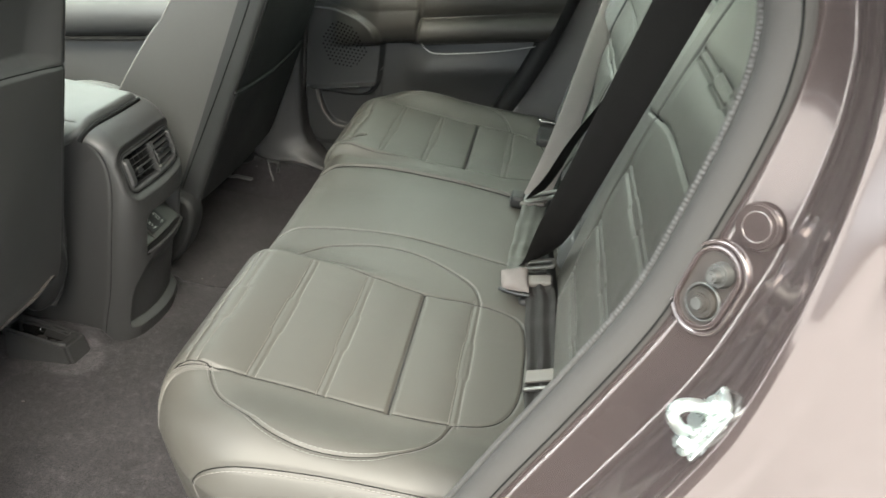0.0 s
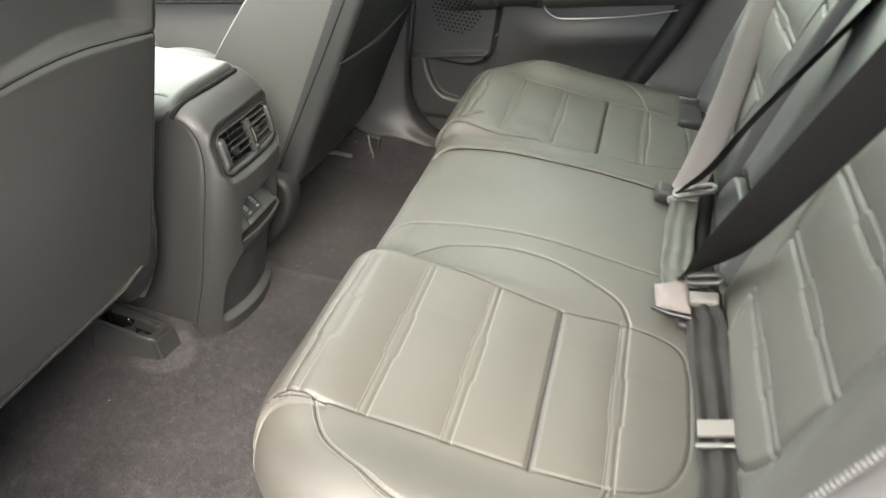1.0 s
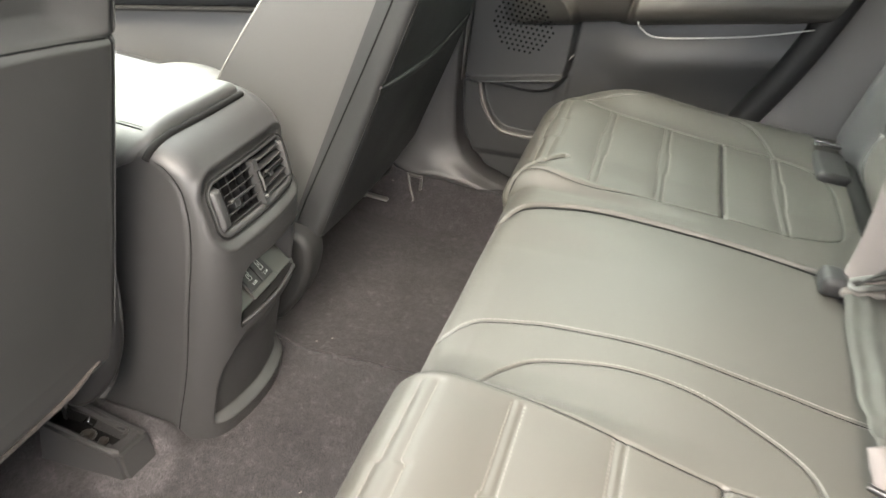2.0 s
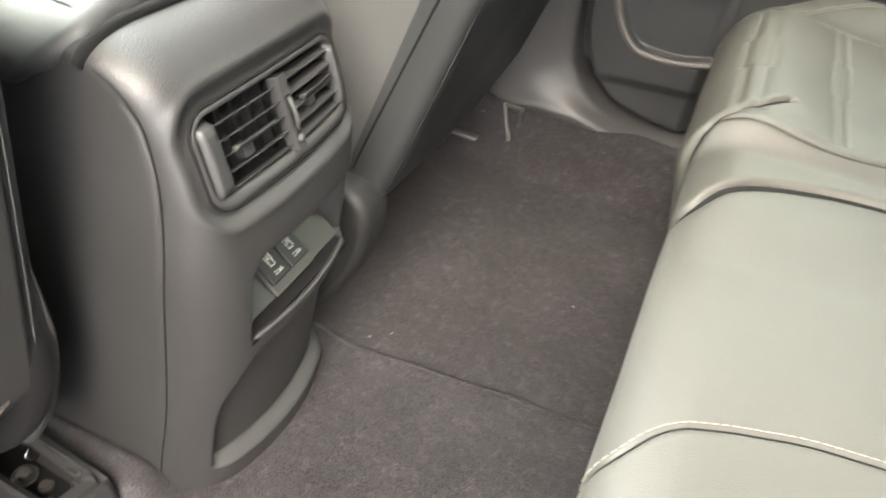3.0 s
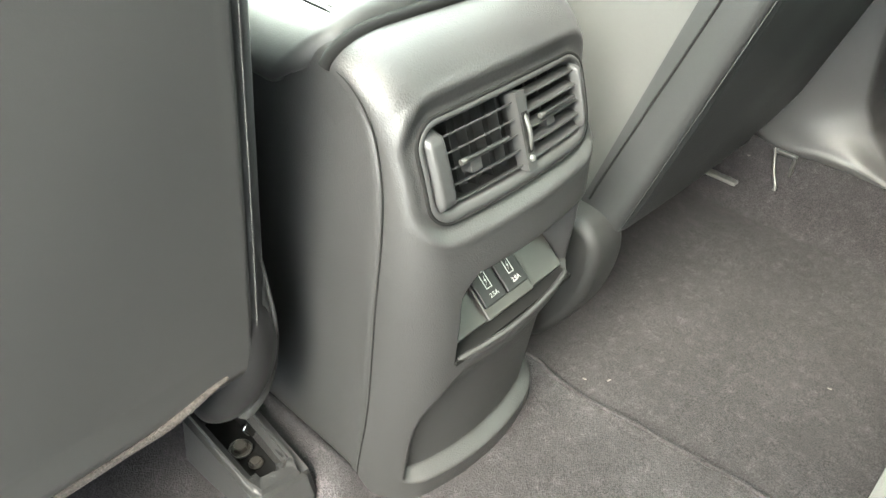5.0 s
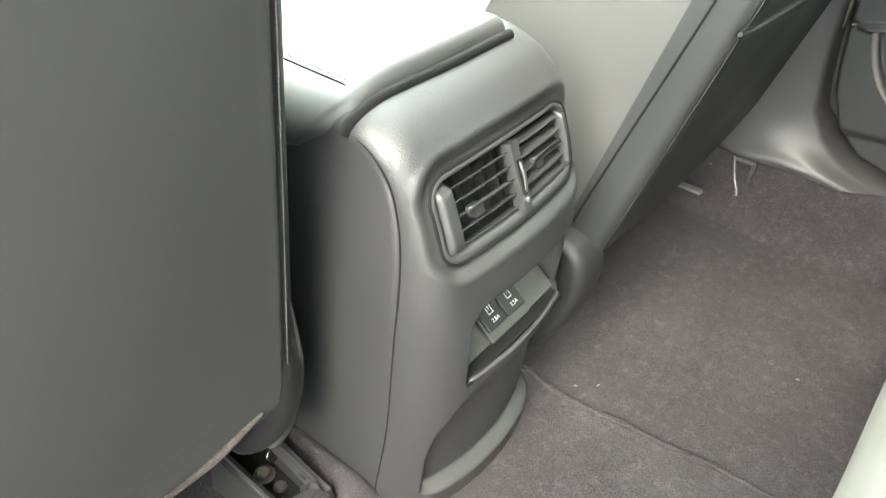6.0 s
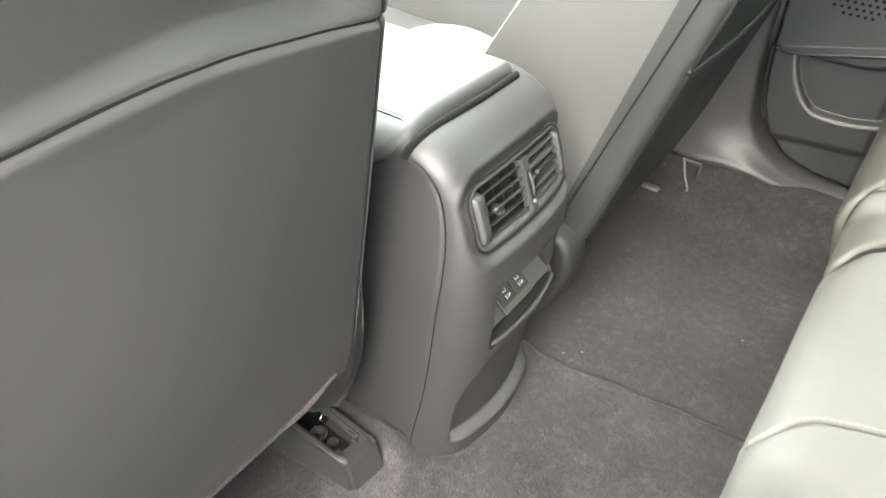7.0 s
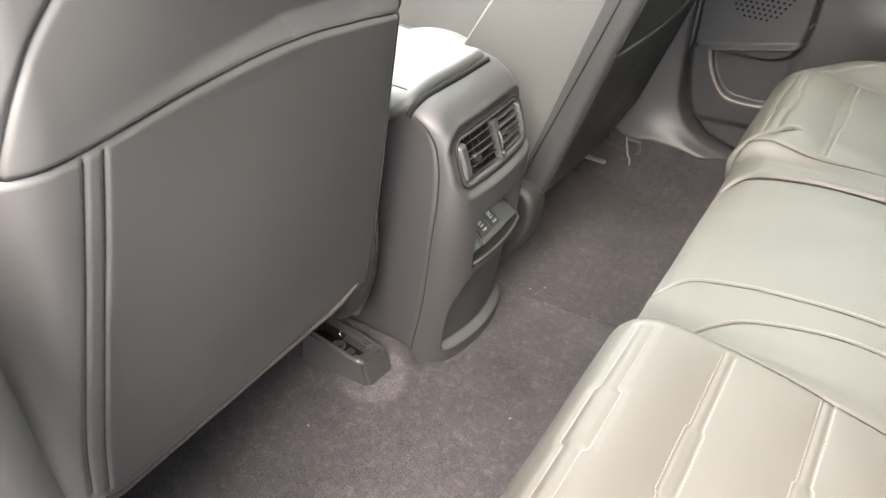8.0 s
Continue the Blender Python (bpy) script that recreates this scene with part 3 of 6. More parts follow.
part("armrest_trim", tube(crv([(-0.310, 0.652, 0.505), (-0.299, 0.648, 0.493), (-0.270, 0.646, 0.485), (-0.198, 0.646, 0.499), (-0.11, 0.648, 0.521), (-0.028, 0.650, 0.548)]), 0.0016, 8), SATIN, door_far, "bright trim line under the armrest")
part("speaker_edge", tube(crv([(-0.614, 0.703, 0.3135), (-0.600, 0.702, 0.317), (-0.549, 0.701, 0.3295), (-0.475, 0.701, 0.346), (-0.440, 0.702, 0.362), (-0.410, 0.706, 0.405)]), 0.0016, 8), TRIM, door_far)
holes_v, holes_f = [], []
for i in range(-8, 9):
    for j in range(-7, 8):
        hx, hz = -0.53 + i * 0.0105 + (j % 2) * 0.00525, 0.44 + j * 0.0092
        if math.hypot((hx + 0.515) / 0.062, (hz - 0.45) / 0.062) < 1:
            k = len(holes_v)
            yy = float(far_door_shape(np.array(hx), np.array(hz))[1]) - 0.0012
            holes_v += [(hx + 0.0028 * math.cos(q * math.pi / 3), yy, hz + 0.0028 * math.sin(q * math.pi / 3)) for q in range(6)]
            holes_f.append(tuple(range(k, k + 6)))
tagged(part("speaker_holes", (holes_v, holes_f), HOLE, door_far, "small round speaker perforations", smooth=False), kind="stuff")
part("window_sill", rbox((0.66, 0.05, 0.03), (-0.315, 0.725, 0.70), 0.012), DOORP, door_far)

# rubber seal of the far door, running up the rear pillar
sealc = crv([(-0.17, 0.705, 0.18), (-0.12, 0.705, 0.27), (-0.071, 0.705, 0.372), (-0.030, 0.70, 0.470), (0.0, 0.70, 0.56), (0.022, 0.695, 0.64), (0.055, 0.68, 0.78), (0.075, 0.64, 1.0)])
tagged(part("trim_door_seal_far", tube(sealc, 0.026, 12), RUBBER), "black rubber door seal on the far side", "seal", kind="structure")
shell_panel("wall_pillar_far", "grey plastic lining of the far rear pillar", lambda U, V: (U, 0.735 - 0.055 * smooth01((U - 0.04 - (V - 0.62) * 0.42) / 0.16), V),
            np.linspace(-0.05, 0.50, 40), np.linspace(0.20, 1.05, 40), TRIM, "trim")

# sill and foot of the far middle pillar
g_line = crv([(-0.640, 0.62), (-0.634, 0.333), (-0.630, 0.255), (-0.620, 0.185), (-0.606, 0.158), (-0.593, 0.138), (-0.555, 0.110), (-0.494, 0.096), (-0.42, 0.092), (-0.15, 0.092)], 6)
l_line = crv([(-0.745, 0.62), (-0.745, 0.36), (-0.748, 0.24), (-0.750, 0.13), (-0.696, 0.095), (-0.640, 0.104), (-0.585, 0.102), (-0.516, 0.091), (-0.42, 0.088), (-0.15, 0.086)], 6)
sill_v, sill_f, n_across = [], [], 16
for (gx, gz), (lx, lz) in zip(g_line, l_line):
    sill_v += [np.array(p) for p in ((lx, 0.690, lz - 0.030), (lx, 0.668, lz - 0.016), (lx, 0.6615, lz - 0.005))]
    for t_ in np.linspace(0, 1, n_across - 6):
        sill_v.append(np.array((lx + (gx - lx) * t_, 0.661 + 0.029 * t_ - 0.007 * math.sin(math.pi * t_) ** 2, lz + (gz - lz) * t_)))
    gl = math.hypot(gx - lx, gz - lz) + 1e-6
    ux, uz = (gx - lx) / gl, (gz - lz) / gl
    sill_v += [np.array((gx + ux * o, y_, gz + uz * o)) for o, y_ in ((0.004, 0.6935), (0.006, 0.701), (0.007, 0.760))]
for i in range(len(g_line) - 1):
    sill_f += [(i * n_across + k, i * n_across + k + 1, (i + 1) * n_across + k + 1, (i + 1) * n_across + k) for k in range(n_across - 1)]
tagged(part("trim_sill_far", (sill_v, sill_f), SILL), "dark plastic door sill and pillar foot cover", "trim", kind="structure")
near = crv([(-0.675, 0.70, 0.62), (-0.680, 0.695, 0.40), (-0.665, 0.69, 0.22), (-0.62, 0.685, 0.115), (-0.52, 0.68, 0.075), (-0.36, 0.68, 0.068), (-0.15, 0.68, 0.068)])
near_t = np.gradient(near, axis=0)
near_n = np.stack([-near_t[:, 2], 0 * near_t[:, 0], near_t[:, 0]], 1)
near_n /= np.linalg.norm(near_n, axis=1)[:, None]
sill_v, sill_f = sweep(near, near_n, [(-0.055, 0.02), (-0.05, -0.012), (-0.035, -0.022), (-0.006, -0.024), (0.008, -0.016), (0.016, 0.008), (0.018, 0.05)])
tagged(part("trim_sill_near", ([v * np.array([1, -1, 1]) for v in sill_v], [f[::-1] for f in sill_f]), SILL), "dark plastic door sill and pillar foot cover", "trim", kind="structure")
tagged(part("trim_sill_flange", rbox((0.60, 0.012, 0.088), (-0.455, 0.680, 0.038), 0.004), CARPET), "dark carpet edge strip under the sill", "trim", kind="structure")

# front door lining on the far side
front_door = thing("door_2", (-1.2, HALF, 0.1), "closed front door lining in grey grained plastic", "door", kind="structure")


def front_door_shape(X, Z):
    edge = 0.347 + 0.19 * (X + 1.16)          # lower edge of the armrest
    y = np.full(X.shape, HALF)
    y = y - 0.075 * np.sqrt(np.clip(1 - ((Z - edge - 0.065) / 0.068) ** 2, 0, 1))
    y = y - 0.02 * smooth01((0.10 - Z) / 0.06)
    return X, y, Z


grid_part("door_lining", front_door_shape, np.linspace(-1.75, -0.72, 60), np.linspace(0.05, 0.68, 120), DOORP, front_door)
part("armrest_trim", tube([(x, 0.690, 0.343 + 0.19 * (x + 1.16)) for x in np.linspace(-1.7, -0.75, 20)], 0.006, 8), HOLE, front_door, "dark gap under the armrest")
wall_strip("trim_pillar_b_near", [(-0.76, 0.20), (-0.655, 0.20), (-0.672, 0.36), (-0.92, 1.10), (-1.00, 1.10), (-0.78, 0.36)], -0.76, -0.715, "dark moulded plastic cover of the middle pillar")


# ---- rear bench cushions ----
Y_OUT = 0.580
EDGE = [(-0.352, 0.790), (-0.350, 0.720), (-0.344, 0.668), (-0.326, 0.636), (-0.288, 0.623), (-0.218, 0.617), (-0.118, 0.614), (0.09, 0.613)]
INSERT = [(-0.41, 0.507), (-0.395, 0.506), (-0.359, 0.505), (-0.311, 0.503), (-0.219, 0.501), (-0.131, 0.501), (-0.05, 0.497), (0.005, 0.478), (0.030, 0.43), (0.034, 0.36), (0.031, 0.29),
          (0.014, 0.252), (-0.047, 0.236), (-0.128, 0.238), (-0.217, 0.228), (-0.309, 0.216), (-0.388, 0.222), (-0.41, 0.224)]
CURVE_IN = [(-0.353, 0.205), (-0.334, 0.168), (-0.304, 0.143), (-0.232, 0.129), (-0.159, 0.138), (-0.101, 0.164), (-0.06, 0.194), (-0.044, 0.232)]
CURVE_OUT = [(-0.364, 0.503), (-0.349, 0.530), (-0.325, 0.556), (-0.275, 0.583), (-0.220, 0.594), (-0.167, 0.594), (-0.120, 0.585), (-0.085, 0.564), (-0.062, 0.532), (-0.049, 0.497)]
MID = [(-0.56, -0.155), (-0.46, -0.150), (-0.420, -0.136), (-0.392, -0.112), (-0.365, -0.100), (-0.338, -0.092), (-0.300, -0.086), (-0.203, -0.087), (-0.093, -0.10), (-0.013, -0.113), (0.09, -0.12)]
GAP = [(-0.56, 0.105), (-0.46, 0.11), (-0.415, 0.115), (-0.388, 0.135), (-0.348, 0.155), (-0.28, 0.168), (-0.155, 0.166), (-0.065, 0.158), (0.0, 0.146), (0.09, 0.14)]
ROLL = [(-0.50, 0.205), (-0.455, 0.205), (-0.42, 0.215), (-0.39, 0.24), (-0.358, 0.272)]


def mirror(line, s):
    line = np.array(line, float)
    return line * np.array([1, s])


def bench_shape(A, B):
    Yb = np.abs(B)
    d = 0.018 * smooth01((Yb - 0.505) / 0.085) * smooth01((A + 0.40) / 0.14)
    # the outer places stand proud of the middle at their front roll
    d = d + 0.012 * smooth01((Yb - 0.195) / 0.03) * smooth01((-0.10 - A) / 0.25)
    d = d + 0.012 * np.cos(np.clip(B / 0.2, -1.57, 1.57)) * smooth01((A + 0.42) / 0.2) * 0.9
    d = d + 0.009 * np.exp(-((A + 0.372) / 0.045) ** 2) * smooth01((Yb - 0.20) / 0.03) * smooth01((0.56 - Yb) / 0.08)
    # the middle place lies lower towards its front
    d = d - 0.010 * smooth01((B + 0.215) / 0.06) * smooth01((0.13 - B) / 0.08) * smooth01((-0.14 - A) / 0.2) * smooth01((A + 0.44) / 0.06)
    # soft rows between the cross seams
    rows = np.sin(np.clip((A + 0.311) / 0.0885, -1, 3) * math.pi) ** 2
    d = d + 0.0014 * rows * smooth01((Yb - 0.24) / 0.03) * smooth01((0.50 - Yb) / 0.03)
    d = d + 0.0005 * np.sin(A * 31 + B * 17) * np.sin(B * 23 - A * 7)
    return d


bench = Cover(((0.008, 0, 0.370), (1, 0, 0.0), (0, 1, 0.012), (0, 0, 1)), (-0.374, 0.30, -Y_OUT, Y_OUT), (0.042, 0.02, 0.042, 0.042), 0.22, bench_shape, 0.100, 0.22)


def channel(x0, s, lo=0.228, hi=0.502, w=0.0045):
    """One double seam across a seat: its middle third is set wider."""
    y = [lo, lo + 0.365 * (hi - lo), lo + 0.378 * (hi - lo), lo + 0.650 * (hi - lo), lo + 0.663 * (hi - lo), hi]
    a = [w, w, w * 1.55, w * 1.55, w, w]
    return [np.array([(x0 + k * q, s * v) for v, q in zip(y, a)]) for k in (-1, 1)]


for s in (-1, 1):
    bench.groove(crv(mirror(INSERT, s), 5), 0.0018, 0.0018)
    if s < 0:
        bench.groove(crv(mirror(CURVE_IN, s), 6), 0.0018, 0.0018)
    bench.groove(crv(mirror(CURVE_OUT, s), 6), 0.0018, 0.0018)
    for x0 in (-0.311, -0.219, -0.048):
        for ln in channel(x0, s):
            bench.groove(ln, 0.0015, 0.0016)
        bench.groove([(x0, s * 0.24), (x0, s * 0.49)], 0.0011, 0.013)
    bench.groove([(-0.131, s * 0.24), (-0.131, s * 0.50)], 0.0044, 0.0034)
    for ln in channel(-0.386, s, 0.235, 0.50, 0.006):
        bench.groove(ln, 0.002, 0.003)
    bench.groove(off(crv(mirror(EDGE, s), 5), -0.003 * s), 0.0022, 0.0026)
bench.groove(crv(MID, 5), 0.0018, 0.0018)
bench.groove(crv(GAP, 5), 0.024, 0.0048)
bench.groove(crv(ROLL, 5), 0.005, 0.004)

GUSSET_T = crv([(-0.349, -0.507), (-0.370, -0.502), (-0.389, -0.500), (-0.405, -0.507), (-0.418, -0.521), (-0.432, -0.540)], 6)
GUSSET_L = crv([(-0.349, -0.510), (-0.368, -0.515), (-0.388, -0.521), (-0.402, -0.533), (-0.408, -0.553), (-0.414, -0.577)], 6)
bench.groove(GUSSET_T, 0.0020, 0.0020)
bench.groove(GUSSET_T * 0.5 + GUSSET_L * 0.5, 0.0022, 0.0060)

seat_60 = thing("rear_seat", (-0.15, -0.2, 0.0), "wide black leather rear bench with grey double stitching", "car seat", "rear seats")
seat_40 = thing("rear_seat", (-0.15, 0.4, 0.0), "single black leather rear seat with cross-stitched insert", "car seat", "rear seats")
sheet = bench.sheet((-0.64, 0.095), (-0.83, 0.83), 0.0018)
_, _, ca, cb = sheet
lab = np.zeros(len(ca), int)
gap_b = np.interp(ca, crv(GAP)[:, 0], crv(GAP)[:, 1])
mid_b = np.interp(ca, crv(MID)[:, 0], crv(MID)[:, 1])
lab[cb < mid_b] = 1
lab[inside(ca, cb, np.vstack([crv(mirror(CURVE_IN, -1)), mirror(INSERT, -1)[12:16]]))] = 2
lab[inside(ca, cb, np.vstack([crv(mirror(CURVE_OUT, -1)), mirror(INSERT, -1)[2:7][::-1]]))] = 3
lab[inside(ca, cb, crv(mirror(INSERT, -1)))] = 4
far = cb > gap_b
lab[far] = 5
lab[far & inside(ca, cb, np.vstack([crv(mirror(CURVE_OUT, 1)), mirror(INSERT, 1)[2:7][::-1]]))] = 6
lab[far & inside(ca, cb, crv(mirror(INSERT, 1)))] = 7
split_parts(sheet, lab, {0: "middle_panel", 1: "cushion_cover", 2: "inner_bolster", 3: "outer_bolster", 4: "seat_insert"}, {4: LEATHER}, seat_60)
split_parts(sheet, lab, {5: "cushion_cover", 6: "outer_bolster", 7: "seat_insert"}, {7: LEATHER_B}, seat_40)


def sew(cover, line, mat, owner, pitch=0.0046, length=0.0034, width=0.0009, label=""):
    return part("stitching", cover.stitches(line, pitch, length, width), mat, owner, label)


for s, owner in ((-1, seat_60), (1, seat_40)):
    for x0 in (-0.311, -0.219, -0.048):
        for k, ln in zip((-1, 1), channel(x0, s)):
            sew(bench, np.array([(a + k * 0.0018, b) for a, b in ln]), THREAD, owner, 0.0046, 0.0030, 0.0011)
    for ln in channel(-0.386, s, 0.235, 0.50, 0.006):
        sew(bench, ln, THREAD, owner)
    for k in (-0.003, 0.003):
        sew(bench, off(crv(mirror(CURVE_OUT, s), 6), k), THREAD_D, owner, 0.0058, 0.0042, 0.0010)
    sew(bench, crv(mirror(EDGE, s), 5), THREAD, owner, 0.0058, 0.0042, 0.0010)
sew(bench, off(crv(MID, 5), 0.0035), THREAD, seat_60, 0.0058, 0.0042, 0.0010)
sew(bench, off(crv(mirror(CURVE_IN, -1), 6), 0.003), THREAD, seat_60, 0.0058, 0.0042, 0.0010)
# black tubes in the grooves put the seams' shade in as colour
for s, owner in ((-1, seat_60), (1, seat_40)):
    part("seam", bench.seam(crv(mirror(INSERT, s), 5), 0.0008, 0.0003), HOLE, owner)
    part("seam", bench.seam(crv(mirror(CURVE_OUT, s), 6), 0.0006), HOLE, owner)
    part("seam", bench.seam([(-0.131, s * 0.238), (-0.131, s * 0.500)], 0.0012), HOLE, owner)
part("seam", bench.seam(crv(mirror(CURVE_IN, -1), 6), 0.0007), HOLE, seat_60)
part("seam", bench.seam(off(crv(mirror(EDGE, -1), 5), 0.003), 0.0008), HOLE, seat_60)
part("seam", bench.seam(crv(MID, 5), 0.0007), HOLE, seat_60)
part("seat_gap", bench.seam(crv(GAP, 5), 0.0050, 0.0165), HOLE, seat_40)
part("seam", bench.seam(crv(ROLL, 5), 0.0012, 0.0008), HOLE, seat_40)
# ruched gusset at the front corner of the wide cushion
part("seam", bench.seam(GUSSET_T, 0.0009, 0.0002, 0.002), HOLE, seat_60)
for k in np.linspace(0.2, 0.95, 5):
    sew(bench, GUSSET_T * (1 - k) + GUSSET_L * k, THREAD, seat_60, 0.0034, 0.0026, 0.0008, "fine ruched thread of the corner gusset")
# puckers along the deep cross seam, their crease shade as black bars
for s, owner in ((-1, seat_60), (1, seat_40)):
    part("puckers", merge(*[bench.stitches([(-0.1345, b), (-0.1275, b)], 0.007, 0.0062, 0.0010, 0.0008) for b in s * np.arange(0.250, 0.494, 0.0052)]), RUBBER, owner)
part("base", rbox((0.46, 0.74, 0.20), (-0.12, -0.24, 0.16), 0.03), VINYL, seat_60)
part("base", rbox((0.46, 0.42, 0.20), (-0.12, 0.39, 0.16), 0.03), VINYL, seat_40)


# ---- rear backrests ----
REC = radians(14)
B_UP, B_N = np.array([math.sin(REC), 0, math.cos(REC)]), np.array([-math.cos(REC), 0, math.sin(REC)])
B_O = np.array([0.072, 0, 0.370])


def back_shape(A, B):
    Yb = np.abs(B)
    d = 0.022 * smooth01((Yb - 0.49) / 0.08)
    d = d - 0.014 * smooth01((0.150 - Yb) / 0.02) * smooth01((0.52 - A) / 0.05)
    d = d + 0.018 * np.exp(-((A - 0.045) / 0.06) ** 2) * smooth01((0.128 - Yb) / 0.03)
    d = d + 0.016 * np.sin(np.clip(A / 0.62, 0, 1) * math.pi)
    rows = np.sin(np.clip((A - 0.092) / 0.0893, -1, 4) * math.pi) ** 2
    d = d + 0.002 * rows * smooth01((Yb - 0.22) / 0.03) * smooth01((0.50 - Yb) / 0.03)
    return d


backs = Cover((B_O, B_UP, (0, 1, 0), B_N), (0.045, 0.56, -0.600, 0.575), (0.045, 0.05, 0.05, 0.05), 0.10, back_shape)
B_INS = [(0.02, 0.30), (0.045, 0.245), (0.12, 0.222), (0.25, 0.212), (0.45, 0.205), (0.585, 0.21)]
B_INS_O = [(0.02, 0.42), (0.045, 0.470), (0.12, 0.490), (0.25, 0.500), (0.45, 0.505), (0.585, 0.50)]
B_CROSS = crv([(0.340, 0.165), (0.350, 0.22), (0.360, 0.275), (0.3635, 0.33), (0.3635, 0.49)], 5)
threads = {-1: [], 1: []}
for s in (-1, 1):
    for ln in (B_INS, B_INS_O):
        backs.groove(crv(mirror(ln, s), 5), 0.005, 0.0035)
    for c0 in (0.092, 0.181, 0.271, 0.446):
        for ln in channel(c0, s, 0.22, 0.495, 0.006):
            backs.groove(ln, 0.0030, 0.0020)
            threads[s].append(ln)
        backs.groove([(c0, s * 0.225), (c0, s * 0.49)], 0.0028, 0.017)
    backs.groove(mirror(B_CROSS, s), 0.0040, 0.0032)
    backs.groove([(-0.05, s * 0.140), (0.49, s * 0.140), (0.505, s * 0.12), (0.505, 0)], 0.022, 0.006)
ROLL_EDGE = [(-0.03, 0.132), (0.05, 0.131), (0.082, 0.122), (0.097, 0.095), (0.100, 0.05), (0.100, -0.05), (0.097, -0.095), (0.082, -0.122), (0.05, -0.131), (-0.03, -0.132)]
backs.groove(crv(ROLL_EDGE, 5), 0.024, 0.0060)
bsheet = backs.sheet((-0.06, 0.70), (-0.745, 0.72), 0.0021)
_, _, ca, cb = bsheet
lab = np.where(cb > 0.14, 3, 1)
lab[(np.abs(cb) < 0.14) & (ca < 0.505)] = 5
for s, k in ((-1, 2), (1, 4)):
    lab[inside(ca, cb, np.vstack([crv(mirror(B_INS, s)), crv(mirror(B_INS_O, s))[::-1]]))] = k
split_parts(bsheet, lab, {1: "backrest_cover", 2: "backrest_insert"}, {1: LEATHER_B, 2: LEATHER}, seat_60)
# far backrest cover: its shade is put in with the darker leather
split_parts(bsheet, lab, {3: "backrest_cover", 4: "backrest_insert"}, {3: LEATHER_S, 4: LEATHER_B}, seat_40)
split_parts(bsheet, lab, {5: "armrest_pad"}, LEATHER_S, seat_60)
part("seam", backs.seam(crv(ROLL_EDGE, 5), 0.0045, 0.012), HOLE, seat_60)
for s, owner in ((-1, seat_60), (1, seat_40)):
    for ln in threads[s]:
        sew(backs, ln, THREAD, owner)
    for ln in (B_INS, B_INS_O):
        part("seam", backs.seam(crv(mirror(ln, s), 5), 0.0009), HOLE, owner)
    part("seam", backs.seam(mirror(B_CROSS, s)[:8], 0.0014, 0.0008), HOLE, owner)
    part("seam", backs.seam(mirror(B_CROSS, s)[7:], 0.0007, 0.0003), HOLE, owner)
    part("back_board", prism([(0.10, 0.30), (0.16, 0.30), (0.30, 0.95), (0.24, 0.95)], s * 0.16 if s > 0 else -0.60, 0.60 if s > 0 else 0.15, 0.01), VINYL, owner)


# ---- safety belts ----
def strap(name, pts, across, owner, mat=BELT, width=0.048, n=8, cup=0.0, label="", crease=0.0, fold=0.0):
    line = crv(pts, n)
    if crease:
        k = np.arange(len(line))
        line[:, 2] += crease * (np.sin(k * 0.9) + 0.6 * np.sin(k * 1.7 + 1))
        line[:, 0] += crease * np.sin(k * 0.6 + 2)
    return part(name, ribbon(line, across, width, 0.0018, cup, fold), mat, owner, label)


belt_near = thing("safety_belt", (0.03, -0.15, 0.40), "black webbing safety belt buckled across the near seat", "safety belt", "rear safety belts")
strap("shoulder_strap", [(0.025, -0.132, 0.402), (0.038, -0.150, 0.43), (0.047, -0.19, 0.49), (0.057, -0.264, 0.60), (0.074, -0.396, 0.80), (0.090, -0.529, 1.0), (0.098, -0.60, 1.10)],
      [np.array((0.75, 0.25, 0.5)) * (1 - q) + np.array((0.87, -0.34, -0.31)) * q for q in smooth01(np.arange(49) / 22.0 - 0.22)], belt_near)
strap("lap_strap", [(0.045, -0.175, 0.400), (0.052, -0.215, 0.396), (0.060, -0.30, 0.391), (0.066, -0.40, 0.388), (0.068, -0.48, 0.386), (0.07, -0.58, 0.36)],
      (0.9, 0, 0.35), belt_near, BELT_M, 0.048, cup=0.002, crease=0.0012, fold=0.0034)
part("strap_label", rbox((0.058, 0.024, 0.004), (0, 0, 0), 0.001, Matrix.Translation((0.070, -0.400, 0.396)) @ Euler((0, radians(-22), 0)).to_matrix().to_4x4()), TAG, belt_near, "pale sewn belt label")
part("strap_bar", rbox((0.062, 0.006, 0.006), (0, 0, 0), 0.002, Matrix.Translation((0.070, -0.424, 0.394)) @ Euler((0, radians(-22), 0)).to_matrix().to_4x4()), BOLT, belt_near, "bright metal belt bar")
belt_mid = thing("safety_belt", (0.0, 0.0, 0.40), "worn webbing lap belt across the middle place, grey-green for the light on it", "safety belt", "rear safety belts")
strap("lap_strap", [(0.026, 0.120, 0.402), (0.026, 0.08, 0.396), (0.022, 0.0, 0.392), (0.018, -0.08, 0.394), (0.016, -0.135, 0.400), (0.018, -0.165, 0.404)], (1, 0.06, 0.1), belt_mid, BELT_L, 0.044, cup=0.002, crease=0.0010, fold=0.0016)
strap("shoulder_strap", [(0.026, 0.098, 0.418), (0.045, 0.05, 0.49), (0.078, 0.022, 0.60), (0.195, 0.077, 0.80), (0.314, 0.138, 1.0)], (0.29, 0.75, -0.32), belt_mid)
belt_far = thing("safety_belt", (0.02, 0.14, 0.40), "webbing safety belt rising to the far pillar, greyed for the light on it", "safety belt", "rear safety belts")
